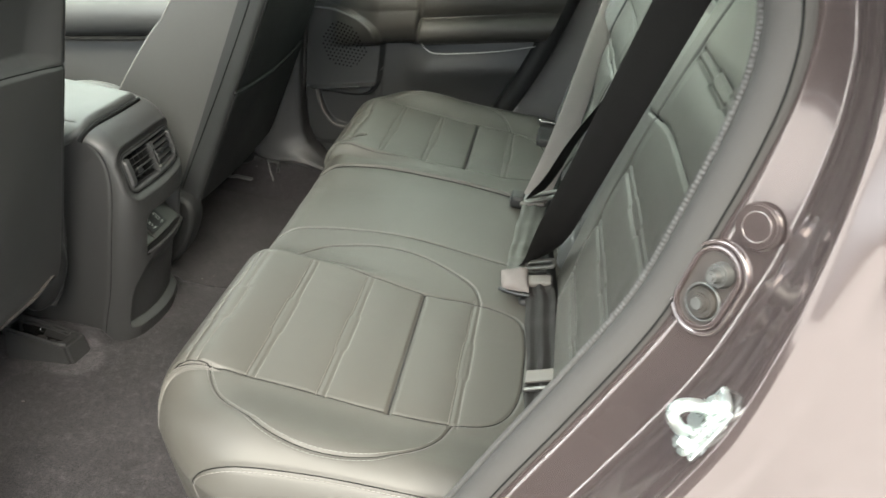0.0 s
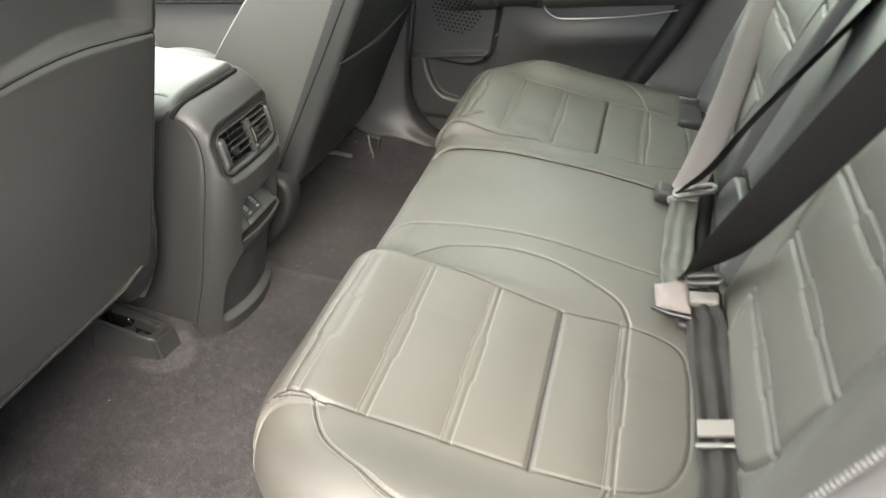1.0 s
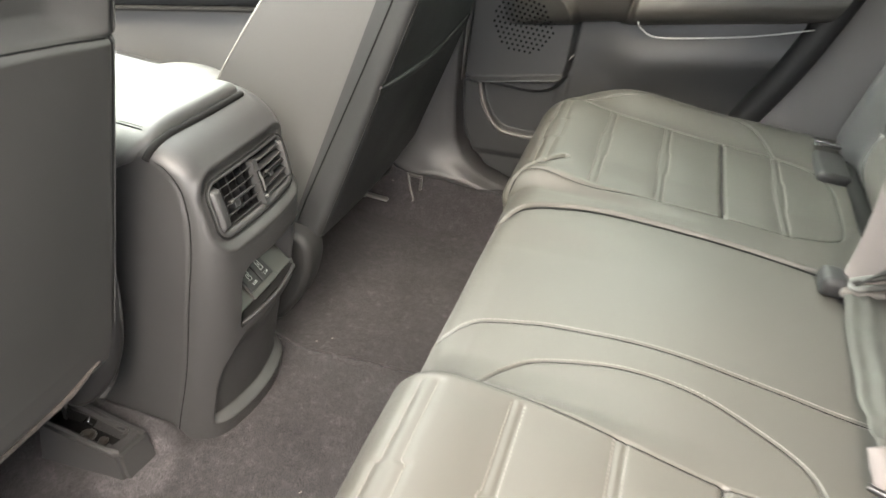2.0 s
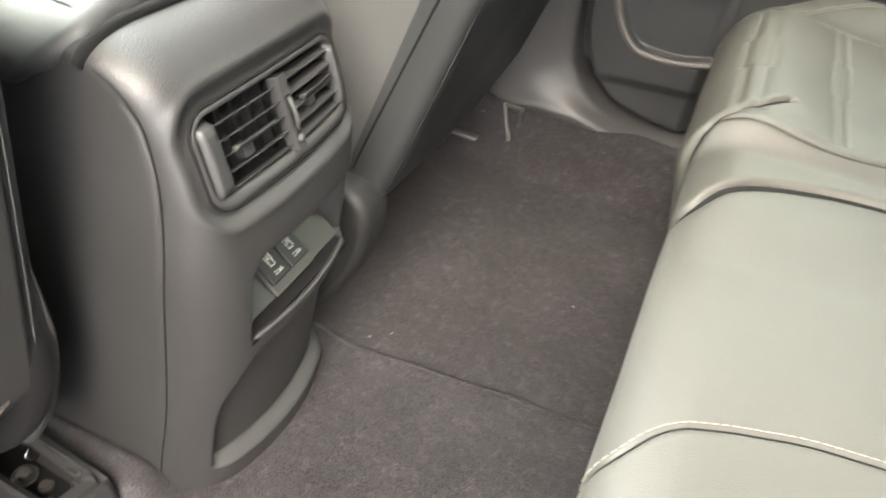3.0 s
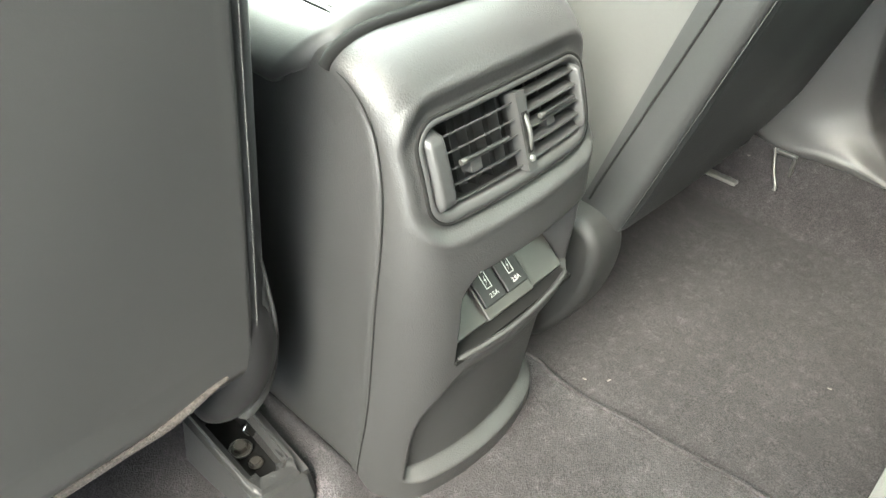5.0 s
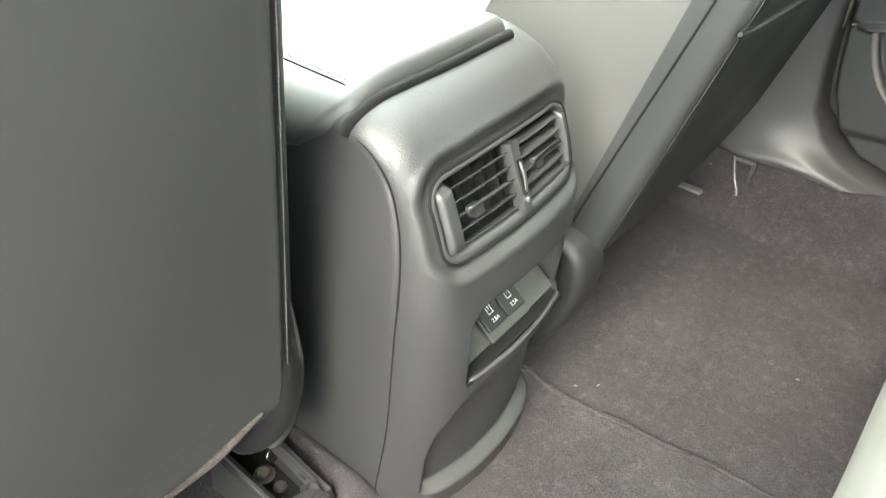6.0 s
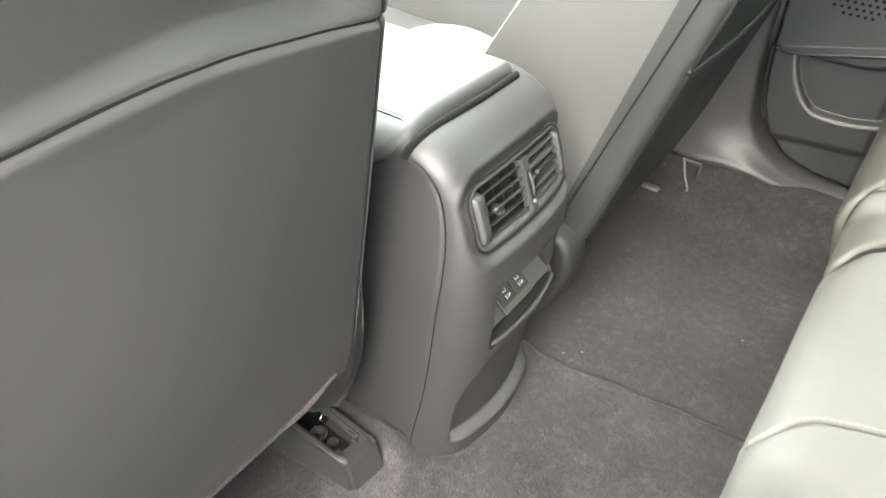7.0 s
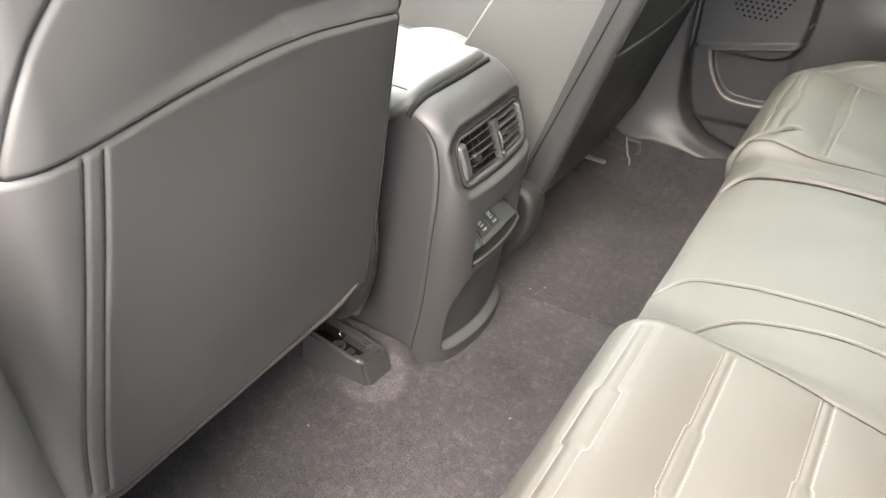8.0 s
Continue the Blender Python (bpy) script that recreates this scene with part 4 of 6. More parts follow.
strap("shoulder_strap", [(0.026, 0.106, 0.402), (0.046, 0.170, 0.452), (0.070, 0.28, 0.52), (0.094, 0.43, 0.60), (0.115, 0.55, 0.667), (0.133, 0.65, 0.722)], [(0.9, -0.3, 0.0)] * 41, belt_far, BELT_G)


def buckle(at, turn, label):
    """A buckle with its button, and the belt's tongue in it."""
    base = thing("belt_buckle", at, label, "belt buckle", "belt buckles")
    m = Matrix.Translation(at) @ Euler([radians(v) for v in turn]).to_matrix().to_4x4()
    b = rbox((0.052, 0.075, 0.024), (0, -0.02, -0.012), 0.007)
    b.transform(m)
    part("body", b, PLASTIC_D, base)
    b = rbox((0.034, 0.014, 0.006), (0, 0.020, 0.001), 0.002)
    b.transform(m)
    part("button", b, VENT, base)
    return base, m


def oval(hx, hy, n=40):
    """A round-ended loop along x."""
    pts = []
    for q in np.linspace(0, 2 * math.pi, n + 1)[:-1]:
        pts.append((math.copysign(hx - hy, math.cos(q)) + hy * math.cos(q), hy * math.sin(q), 0))
    return pts


def loop_plate(p0, p1, tilt, half, rim, thick):
    """A flat stamped steel loop with a slot, from end to end."""
    p0, p1 = Vector(p0), Vector(p1)
    xd = (p1 - p0).normalized()
    yd = Vector(tilt).cross(xd).normalized()
    zd = xd.cross(yd)
    hx, mid = (p1 - p0).length / 2, (p0 + p1) / 2
    loops = []
    for grow, z in ((0, -0.35), (0, 0.35), (-0.18, 0.5), (-0.82, 0.5), (-1, 0.35), (-1, -0.35), (-0.82, -0.5), (-0.18, -0.5), (0, -0.35)):
        g = rim * grow
        loops.append([mid + xd * x + yd * y + zd * (z * thick) for x, y, _ in oval(hx + g, half + g, 32)])
    return band(loops)


bk1, m1 = buckle((0.020, 0.122, 0.388), (8, -8, 4), "black belt buckle with bright steel tongue on the seat")
bk2, m2 = buckle((0.044, -0.158, 0.392), (8, -14, 0), "black belt buckle with pale cloth tongue cover")
part("tongue_loop", loop_plate((0.007, 0.095, 0.402), (0.072, 0.106, 0.427), (-0.35, -0.35, 0.85), 0.0105, 0.0070, 0.0060), BOLT, belt_far, "bright steel tongue loop")
part("guide_loop", loop_plate((0.012, 0.140, 0.402), (0.052, 0.128, 0.420), (-0.35, -0.25, 0.90), 0.0105, 0.0050, 0.0042), BOLT, belt_far, "dull steel guide loop")
part("tongue_loop", loop_plate((0.023, -0.152, 0.408), (0.069, -0.164, 0.432), (-0.35, -0.35, 0.85), 0.0095, 0.0064, 0.0056), BOLT, belt_near, "bright steel tongue loop")
for base, m in ((bk1, m1), (bk2, m2)):
    b = rbox((0.048, 0.022, 0.012), (0.004, -0.022, 0.013), 0.004)
    b.transform(m)
    part("tongue", b, TAG, base, "pale moulded tongue grip")
b = rbox((0.030, 0.040, 0.026), (-0.004, 0.112, 0.394), 0.008)
part("latch_end", b, PLASTIC_D, bk1, "black plastic latch end")


def cloth_flap(corners, sag, thick, n=10):
    """A soft four-cornered flap with a puckered middle."""
    c = [np.array(v) for v in corners]
    top, low = [], []
    for i in range(n + 1):
        for k in range(n + 1):
            u, v = i / n, k / n
            p = (c[0] * (1 - u) + c[1] * u) * (1 - v) + (c[3] * (1 - u) + c[2] * u) * v
            e = (u * (1 - u) * v * (1 - v)) ** 0.4 * 3.0
            p = p + np.array((0, 0, sag * e + 0.0011 * math.sin(u * 11 + v * 4) * math.sin(v * 9)))
            top.append(p)
            low.append(p - np.array((0, 0, thick * (0.3 + e))))
    w = n + 1
    faces = [(i * w + k, (i + 1) * w + k, (i + 1) * w + k + 1, i * w + k + 1) for i in range(n) for k in range(n)]
    q = w * w
    faces += [tuple(q + v for v in f[::-1]) for f in faces]
    rim = [k for k in range(n)] + [k * w + n for k in range(n)] + [n * w + n - k for k in range(n)] + [(n - k) * w for k in range(n)]
    faces += [(a, b2, q + b2, q + a) for a, b2 in zip(rim, rim[1:] + rim[:1])]
    return top + low, faces


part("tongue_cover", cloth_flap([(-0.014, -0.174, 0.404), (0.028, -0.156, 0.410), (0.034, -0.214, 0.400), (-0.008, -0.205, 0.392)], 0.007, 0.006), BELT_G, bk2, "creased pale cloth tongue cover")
part("cover_hem", tube(crv([(-0.012, -0.204, 0.389), (0.002, -0.210, 0.390), (0.018, -0.214, 0.392), (0.036, -0.217, 0.395)], 5), 0.0034, 8), GLOSS, bk2, "dark hem under the cover")
# black tube that paints the shade between cushions and backrests
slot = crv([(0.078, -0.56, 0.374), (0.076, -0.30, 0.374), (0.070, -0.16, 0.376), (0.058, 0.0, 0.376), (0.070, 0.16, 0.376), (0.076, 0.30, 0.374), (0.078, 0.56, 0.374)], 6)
part("seat_slot_shade", tube(slot, 0.014, 12), HOLE, seat_60, "black tube for the shade behind the cushion")
bk3 = thing("belt_buckle", (0.035, 0.52, 0.39), "bright tipped belt buckle beside the far backrest", "belt buckle", "belt buckles")
part("body", rbox((0.05, 0.10, 0.03), (0.045, 0.50, 0.375), 0.008), PLASTIC_D, bk3)
part("tongue", rbox((0.045, 0.012, 0.008), (0.040, 0.555, 0.398), 0.002), CHROME, bk3, "bright steel tongue")


# ---- driver's seat, seen from behind ----
D_REC = radians(7.5)
D_UP, D_N = np.array([math.sin(D_REC), 0, math.cos(D_REC)]), np.array([math.cos(D_REC), 0, -math.sin(D_REC)])
D_O = np.array([-0.778, 0, 0.243])      # a: up along the back, b: y


def driver_shape(A, B):
    d = 0.010 * np.sin(np.clip(A / 0.36, 0, 1) * math.pi) * np.sin(np.clip((B + 0.56) / 0.38, 0, 1) * math.pi)
    line = np.interp(B, [p[1] for p in yoke], [p[0] for p in yoke])
    # above the pocket edge the back is hollowed, then swells to the shoulders
    d = d - 0.026 * smooth01((A - line + 0.004) / 0.024) * smooth01((line + 0.22 - A) / 0.20) * smooth01((B + 0.58) / 0.34) * smooth01((-0.160 - B) / 0.07)
    d = d + 0.010 * smooth01((A - 0.50) / 0.12)
    d = d - 0.060 * smooth01((-0.42 - B) / 0.24) * smooth01((A - 0.36) / 0.26)
    return d


driver = Cover((D_O, D_UP, (0, 1, 0), D_N), (-0.029, 0.72, -0.570, -0.176), (0.030, 0.05, 0.070, 0.030), 0.10, driver_shape)
band_in = [(-0.03, -0.598), (0.05, -0.590), (0.16, -0.572), (0.27, -0.552), (0.362, -0.537)]
band_out = [(-0.03, -0.614), (0.05, -0.607), (0.16, -0.590), (0.27, -0.570), (0.362, -0.554)]
yoke = [(0.362, -0.66), (0.364, -0.61), (0.366, -0.554), (0.369, -0.52), (0.377, -0.43), (0.378, -0.33), (0.368, -0.24), (0.357, -0.16), (0.355, -0.10)]
inner_line = [(-0.02, -0.170), (0.10, -0.1675), (0.30, -0.1665), (0.72, -0.1665)]
shoulder = [(0.366, -0.612), (0.385, -0.607), (0.420, -0.590), (0.450, -0.567), (0.480, -0.537), (0.52, -0.49), (0.56, -0.43), (0.59, -0.36)]
driver.groove(crv(band_in), 0.0026, 0.0022)
driver.groove(crv(band_out), 0.0026, 0.0022)
driver.groove(crv(yoke), 0.0040, 0.0028)
driver.groove(crv(inner_line), 0.003, 0.0024)
driver.groove(crv(shoulder), 0.003, 0.0028)
seat_d = thing("front_seat", (-0.95, -0.40, 0.0), "black leather front seat back with flat storage panel", "car seat", "front seats")
dsheet = driver.sheet((-0.075, 0.80), (-0.76, -0.06), 0.0022)
_, _, ca, cb = dsheet
lab = np.ones(len(ca), int)
yk = np.interp(cb, crv(yoke)[:, 1], crv(yoke)[:, 0])
bi = np.interp(ca, crv(band_in)[:, 0], crv(band_in)[:, 1])
bo = np.interp(ca, crv(band_out)[:, 0], crv(band_out)[:, 1])
lab[(ca < yk) & (cb > bi)] = 2
lab[(ca < yk) & (cb <= bi) & (cb > bo)] = 3
lab[(ca < yk) & (cb <= bo)] = 4
lab[cb > -0.1675] = 5
# yoke, band and bolster: light from the doorway is put into their colour
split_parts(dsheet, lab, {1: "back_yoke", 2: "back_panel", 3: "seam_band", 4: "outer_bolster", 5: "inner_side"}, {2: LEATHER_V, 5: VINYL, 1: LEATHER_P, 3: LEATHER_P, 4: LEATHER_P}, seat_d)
for ln in (crv(band_in), crv(band_out), off(crv(inner_line), 0.003)):
    sew(driver, ln, THREAD_D, seat_d, 0.0036, 0.0028, 0.0008)
for ln, r in ((band_in, 0.0007), (band_out, 0.0007), (yoke, 0.0010), (shoulder, 0.0008)):
    part("seam", driver.seam(crv(ln), r), HOLE, seat_d)
rim_y = np.linspace(-0.602, -0.196, 50)
rim, _ = driver.at(-0.050 + 0.022 * smooth01((rim_y + 0.28) / 0.085), rim_y, lift=0.001)
part("lower_piping", tube(rim, [0.0046 if y < -0.24 else 0.0046 - 0.003 * (y + 0.24) / 0.044 for y in rim_y], 10), FUZZ, seat_d, "pale fleecy lower edge of the back panel")
part("inner_shield", prism([(-0.83, 0.12), (-0.815, 0.30), (-0.80, 0.62), (-0.90, 0.66), (-1.30, 0.40), (-1.32, 0.12)], -0.168, -0.128, 0.012, 3), VINYL, seat_d, "black seat side facing the console")
part("seat_core", prism([(-0.82, 0.22), (-0.79, 0.60), (-0.74, 0.98), (-0.80, 1.0), (-0.92, 0.62), (-0.98, 0.30), (-0.95, 0.20)], -0.60, -0.215, 0.03, 4), VINYL, seat_d)
part("cushion", prism([(-0.86, 0.16), (-0.88, 0.28), (-1.00, 0.36), (-1.36, 0.38), (-1.42, 0.30), (-1.36, 0.18)], -0.63, -0.18, 0.04, 4), LEATHER, seat_d)
part("recliner_cover", tube(crv([(-0.792, -0.168, 0.31), (-0.798, -0.165, 0.25), (-0.806, -0.167, 0.20), (-0.818, -0.180, 0.160), (-0.836, -0.198, 0.134)], 5), [0.006, 0.009, 0.012, 0.015, 0.018, 0.020, 0.022, 0.0235, 0.0245, 0.0250, 0.0255, 0.0258, 0.026, 0.026, 0.0255, 0.025, 0.024, 0.023, 0.021, 0.018, 0.011], 24), GLOSS, seat_d, "glossy black recliner end cover")
part("side_pad", tube(crv([(-0.776, -0.166, 0.375), (-0.786, -0.161, 0.315), (-0.796, -0.157, 0.255), (-0.802, -0.157, 0.205), (-0.806, -0.163, 0.160), (-0.812, -0.175, 0.132)], 5), [0.0010 + 0.0155 * math.sin(math.pi * (k / 25) ** 1.25) ** 0.8 if k < 16 else 0.0162 - 0.0006 * (k - 16) for k in range(26)], 16), LEATHER_S, seat_d, "soft dark pad at the inner seat edge")
part("edge_strip", tube(crv([(-0.773, -0.160, 0.330), (-0.780, -0.152, 0.275), (-0.787, -0.147, 0.225), (-0.793, -0.150, 0.180)], 5), [0.0006 + 0.0014 * min(1.0, k / 8) for k in range(16)], 10), LEATHER_S, seat_d, "raised seam on the seat edge")
part("seat_side_shield", prism([(-0.87, 0.10), (-0.855, 0.20), (-0.865, 0.33), (-0.95, 0.38), (-1.30, 0.30), (-1.32, 0.14)], -0.655, -0.615, 0.012, 3), PLASTIC_D, seat_d, "dark plastic seat side shield")
# unseen block added under the seat to keep light off the carpet
part("under_shade_block", rbox((0.46, 0.40, 0.15), (-1.14, -0.41, 0.105), 0.02), VINYL, seat_d)
part("rail", rbox((0.46, 0.04, 0.035), (-1.17, -0.60, 0.020), 0.005), STEEL, seat_d)


def rail_foot(name, cx, cy, owner_label):
    """Rail end cover: a rounded box with thick walls round a dark trough that holds a greased rail and two bolts."""
    ob = thing(name, (cx, cy, 0), owner_label, "seat rail")
    x0, x1, w, h = cx - 0.135, cx, 0.031, 0.053
    bm = bmesh.new()
    outer = [(x0, -w - 0.008, -0.004), (x1 + 0.008, -w - 0.006, -0.004), (x1 + 0.014, w - 0.008, -0.004), (x0, w + 0.006, -0.004)]
    top_o = [(x0, -w, h + 0.012), (x1 - 0.012, -w, h), (x1 - 0.008, w - 0.006, h - 0.004), (x0, w, h + 0.006)]
    top_i = [(x0, -w + 0.012, h + 0.011), (x1 - 0.034, -w + 0.012, h - 0.001), (x1 - 0.030, w - 0.019, h - 0.006), (x0, w - 0.012, h + 0.005)]
    low_i = [(x0, -w + 0.013, 0.024), (x1 - 0.036, -w + 0.013, 0.024), (x1 - 0.032, w - 0.020, 0.024), (x0, w - 0.013, 0.024)]
    rings = [[bm.verts.new((x, cy + y, z)) for x, y, z in ring] for ring in (outer, top_o, top_i, low_i)]
    for a, b in zip(rings[:-1], rings[1:]):
        for i in range(4):
            j = (i + 1) % 4
            bm.faces.new((a[i], a[j], b[j], b[i]))
    bmesh.ops.bevel(bm, geom=bm.edges[:], offset=0.0058, segments=4, affect="EDGES")
    part("cover", bm, PLASTIC, ob)
    part("trough", prism([(cx - 0.135, 0.010), (cx - 0.030, 0.010), (cx - 0.030, 0.026), (cx - 0.135, 0.026)], cy - 0.0175, cy + 0.018, 0.001, 1), HOLE, ob, "near-black rail trough")
    for yy in (-0.0172, 0.0160):
        part("rail_lip", rbox((0.10, 0.002, 0.020), (cx - 0.088, cy + yy, 0.034), 0.0006), HOLE, ob)
    part("bolt_head", join(cyl(0.0105, 0.003, (cx - 0.082, cy - 0.003, 0.030), (0, 0, 1), 28, bev=0.001), cyl(0.007, 0.008, (cx - 0.082, cy - 0.003, 0.034), (0, 0, 1), 6, bev=0.0008)), STEEL, ob, "dull flanged bolt")
    part("washer", tube([(cx - 0.082 + 0.0105 * math.cos(q), cy - 0.003 + 0.0105 * math.sin(q), 0.0315) for q in np.linspace(0, 2 * math.pi, 29)[:-1]], 0.0010, 8, True), BOLT, ob)
    part("rivet", cyl(0.0075, 0.005, (cx - 0.060, cy - 0.001, 0.030), (0, 0, 1), 24, 0.0055, 0.0012), STEEL, ob)
    part("rail_wire", tube(crv([(cx - 0.10, cy + 0.010, 0.036), (cx - 0.089, cy + 0.012, 0.050), (cx - 0.086, cy + 0.006, 0.047), (cx - 0.083, cy + 0.009, 0.040)]), 0.0010, 8), CHROME, ob, "bright bent wire")
    return ob


rail_foot("seat_rail_cover", -0.768, -0.164, "black plastic seat rail end cover on the carpet")

# ---- front passenger's seat, reclined further ----
seat_p = thing("front_seat", (-0.95, 0.42, 0.0), "black leather front seat with sagging back pocket", "car seat", "front seats")
P_REC = radians(17)
P_UP, P_N = np.array([math.sin(P_REC), 0, math.cos(P_REC)]), np.array([math.cos(P_REC), 0, -math.sin(P_REC)])
P_O = np.array([-0.682, 0, 0.205])


def pass_shape(A, B):
    d = 0.006 * np.sin(np.clip((B - 0.2) / 0.42, 0, 1) * math.pi)
    line = 0.268 - 0.012 * np.sin(np.clip((B - 0.2) / 0.42, 0, 1) * math.pi)
    d = d - 0.005 * smooth01((A - line) / 0.008) * smooth01((B - 0.205) / 0.012)
    return d


pback = Cover((P_O, P_UP, (0, 1, 0), P_N), (-0.008, 0.72, 0.198, 0.622), (0.020, 0.05, 0.015, 0.03), 0.035, pass_shape)
p_line = [(0.268, 0.19), (0.262, 0.26), (0.256, 0.40), (0.262, 0.54), (0.268, 0.61)]
pback.groove([(-0.02, 0.196), (0.72, 0.196)], 0.003, 0.0035)
pback.groove(crv(p_line), 0.004, 0.004)
psheet = pback.sheet((-0.06, 0.80), (0.12, 0.70), 0.004)
_, _, ca, cb = psheet
lab = np.where(ca > np.interp(cb, crv(p_line)[:, 1], crv(p_line)[:, 0]), 1, 2)
lab[cb < 0.195] = 3
# edge strip in dark vinyl: the shade of its rearward turn as colour
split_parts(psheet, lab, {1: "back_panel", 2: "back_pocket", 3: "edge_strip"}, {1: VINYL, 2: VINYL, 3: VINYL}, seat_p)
part("pocket_edge", tube(pback.at(*crv(p_line).T, lift=0.002)[0], 0.0024, 6), PLASTIC, seat_p)
part("seam", pback.seam([(-0.01, 0.196), (0.72, 0.196)], 0.0008), HOLE, seat_p)
sew(pback, [(-0.01, 0.190), (0.72, 0.190)], LEATHER_P, seat_p, 0.0036, 0.0026, 0.0007)
side = [(-0.705, 0.180), (-0.552, 0.70), (-0.50, 0.92), (-0.60, 0.96), (-0.70, 0.72), (-0.762, 0.590), (-0.800, 0.535), (-0.862, 0.425), (-0.90, 0.34), (-0.90, 0.24), (-0.80, 0.175)]
side = side[:3] + [tuple(p) for p in crv(side[3:10], 4)] + side[10:]
side = [(x + (-0.016 if k < 3 else 0.012), z + 0.008) for k, (x, z) in enumerate(side)]
# the paler leather carries the front light that falls on this side
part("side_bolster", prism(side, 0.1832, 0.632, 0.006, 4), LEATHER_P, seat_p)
sl = np.array([(-0.722, 0.1825, 0.222), (-0.707, 0.1825, 0.268), (-0.634, 0.1825, 0.477), (-0.586, 0.1825, 0.622), (-0.545, 0.1825, 0.76)])
part("side_seam", tube(crv(sl), 0.0012, 8), HOLE, seat_p)
fl = np.array([(-0.885, 0.184, 0.352), (-0.846, 0.184, 0.435), (-0.782, 0.184, 0.545), (-0.746, 0.184, 0.600), (-0.684, 0.184, 0.73)])
part("front_piping", tube(crv(fl), 0.0016, 8), THREAD_D, seat_p, "pale stitched front piping")
part("cushion", prism([(-0.80, 0.14), (-0.82, 0.20), (-0.95, 0.21), (-1.10, 0.22), (-1.40, 0.23), (-1.46, 0.18), (-1.38, 0.10)], 0.165, 0.64, 0.04, 5), VINYL, seat_p)
bol = bmesh.new()
bmesh.ops.create_uvsphere(bol, u_segments=32, v_segments=20, radius=1.0)
bmesh.ops.scale(bol, vec=(0.140, 0.110, 0.110), verts=bol.verts)
bol.transform(Matrix.Translation((-0.990, 0.310, 0.258)))
part("cushion_bolster", bol, LEATHER_P, seat_p, "plump leather bolster of the front cushion")
# lower cloth in the recess black: shade under the seat as colour
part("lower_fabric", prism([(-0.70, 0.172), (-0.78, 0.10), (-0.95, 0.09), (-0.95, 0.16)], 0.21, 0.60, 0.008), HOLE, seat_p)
part("inner_shield", prism(crv([(-0.80, 0.212), (-0.720, 0.215), (-0.692, 0.202), (-0.684, 0.170), (-0.692, 0.120), (-0.715, 0.070), (-0.750, 0.028), (-0.82, 0.020)], 4), 0.150, 0.205, 0.012, 3), KICK, seat_p, "dark rounded seat side shield")
part("recliner_cover", rbox((0.12, 0.05, 0.10), (-0.78, 0.600, 0.150), 0.022, None, 4), PLASTIC_D, seat_p)
part("seat_lever", join(rbox((0.052, 0.013, 0.006), (-0.722, 0.531, 0.089), 0.0025), cyl(0.004, 0.05, (-0.768, 0.524, 0.088), (1, 0.12, 0.0), 10)), SATIN, seat_p, "short metal seat lever")
# near-black box that puts in the darkness below the seat
part("under_shade_block", rbox((0.45, 0.38, 0.05), (-1.05, 0.40, 0.10), 0.006), HOLE, seat_p)
for yy in (0.26, 0.57):
    part("rail", rbox((0.40, 0.04, 0.04), (-1.02, yy, 0.035), 0.005), STEEL, seat_p)
wire = thing("cable_clip", (-0.70, 0.655, 0.0), "thin metal bracket and cable by the sill", "cable")
part("rod", tube(crv([(-0.694, 0.640, 0.101), (-0.688, 0.635, 0.086), (-0.681, 0.629, 0.070), (-0.672, 0.624, 0.056), (-0.670, 0.621, 0.048)]), 0.0024, 8), BOLT, wire)
part("bracket", join(rbox((0.034, 0.006, 0.006), (-0.678, 0.641, 0.098), 0.0015), rbox((0.006, 0.006, 0.03), (-0.662, 0.638, 0.083), 0.0015)), BOLT, wire)

# ---- centre console with rear vents ----
console = thing("centre_console", (-0.80, 0.0, 0.0), "black grained centre console with rear air vents", "console")
PROF = crv([(-0.86, 0.459), (-0.80, 0.461), (-0.765, 0.458), (-0.738, 0.448), (-0.717, 0.431), (-0.7035, 0.408), (-0.693, 0.384), (-0.684, 0.360), (-0.677, 0.334), (-0.672, 0.300), (-0.6705, 0.252),
            (-0.6720, 0.210), (-0.6745, 0.15), (-0.679, 0.10), (-0.684, 0.05), (-0.690, -0.004)], 12)
p_len = np.r_[0, np.cumsum(np.hypot(*np.diff(PROF, axis=0).T))]
p_tan = np.gradient(PROF, axis=0)
p_tan /= np.linalg.norm(p_tan, axis=1)[:, None]
p_nor = np.stack([-p_tan[:, 1], p_tan[:, 0]], 1)     # outward in x, z
Z_AT = lambda z: float(np.interp(-z, -PROF[30:, 1], p_len[30:]))

# by height, from the floor up: half width, depth of the edge behind the middle, bow of the face, where the corner begins
SEC_Z = np.array([0.0, 0.04, 0.14, 0.20, 0.262, 0.31, 0.35, 0.38, 0.408, 0.434, 0.46])
HALF_W = np.array([0.1150, 0.1150, 0.1140, 0.1130, 0.1115, 0.1100, 0.1080, 0.1065, 0.1060, 0.1070, 0.1090])
EDGE_D = np.array([0.069, 0.067, 0.061, 0.058, 0.055, 0.048, 0.041, 0.035, 0.030, 0.026, 0.024])
BOW_D = np.array([0.026, 0.026, 0.022, 0.019, 0.017, 0.014, 0.011, 0.008, 0.006, 0.004, 0.003])
CORNER = np.array([0.070, 0.070, 0.068, 0.070, 0.074, 0.080, 0.086, 0.086, 0.084, 0.076, 0.066])


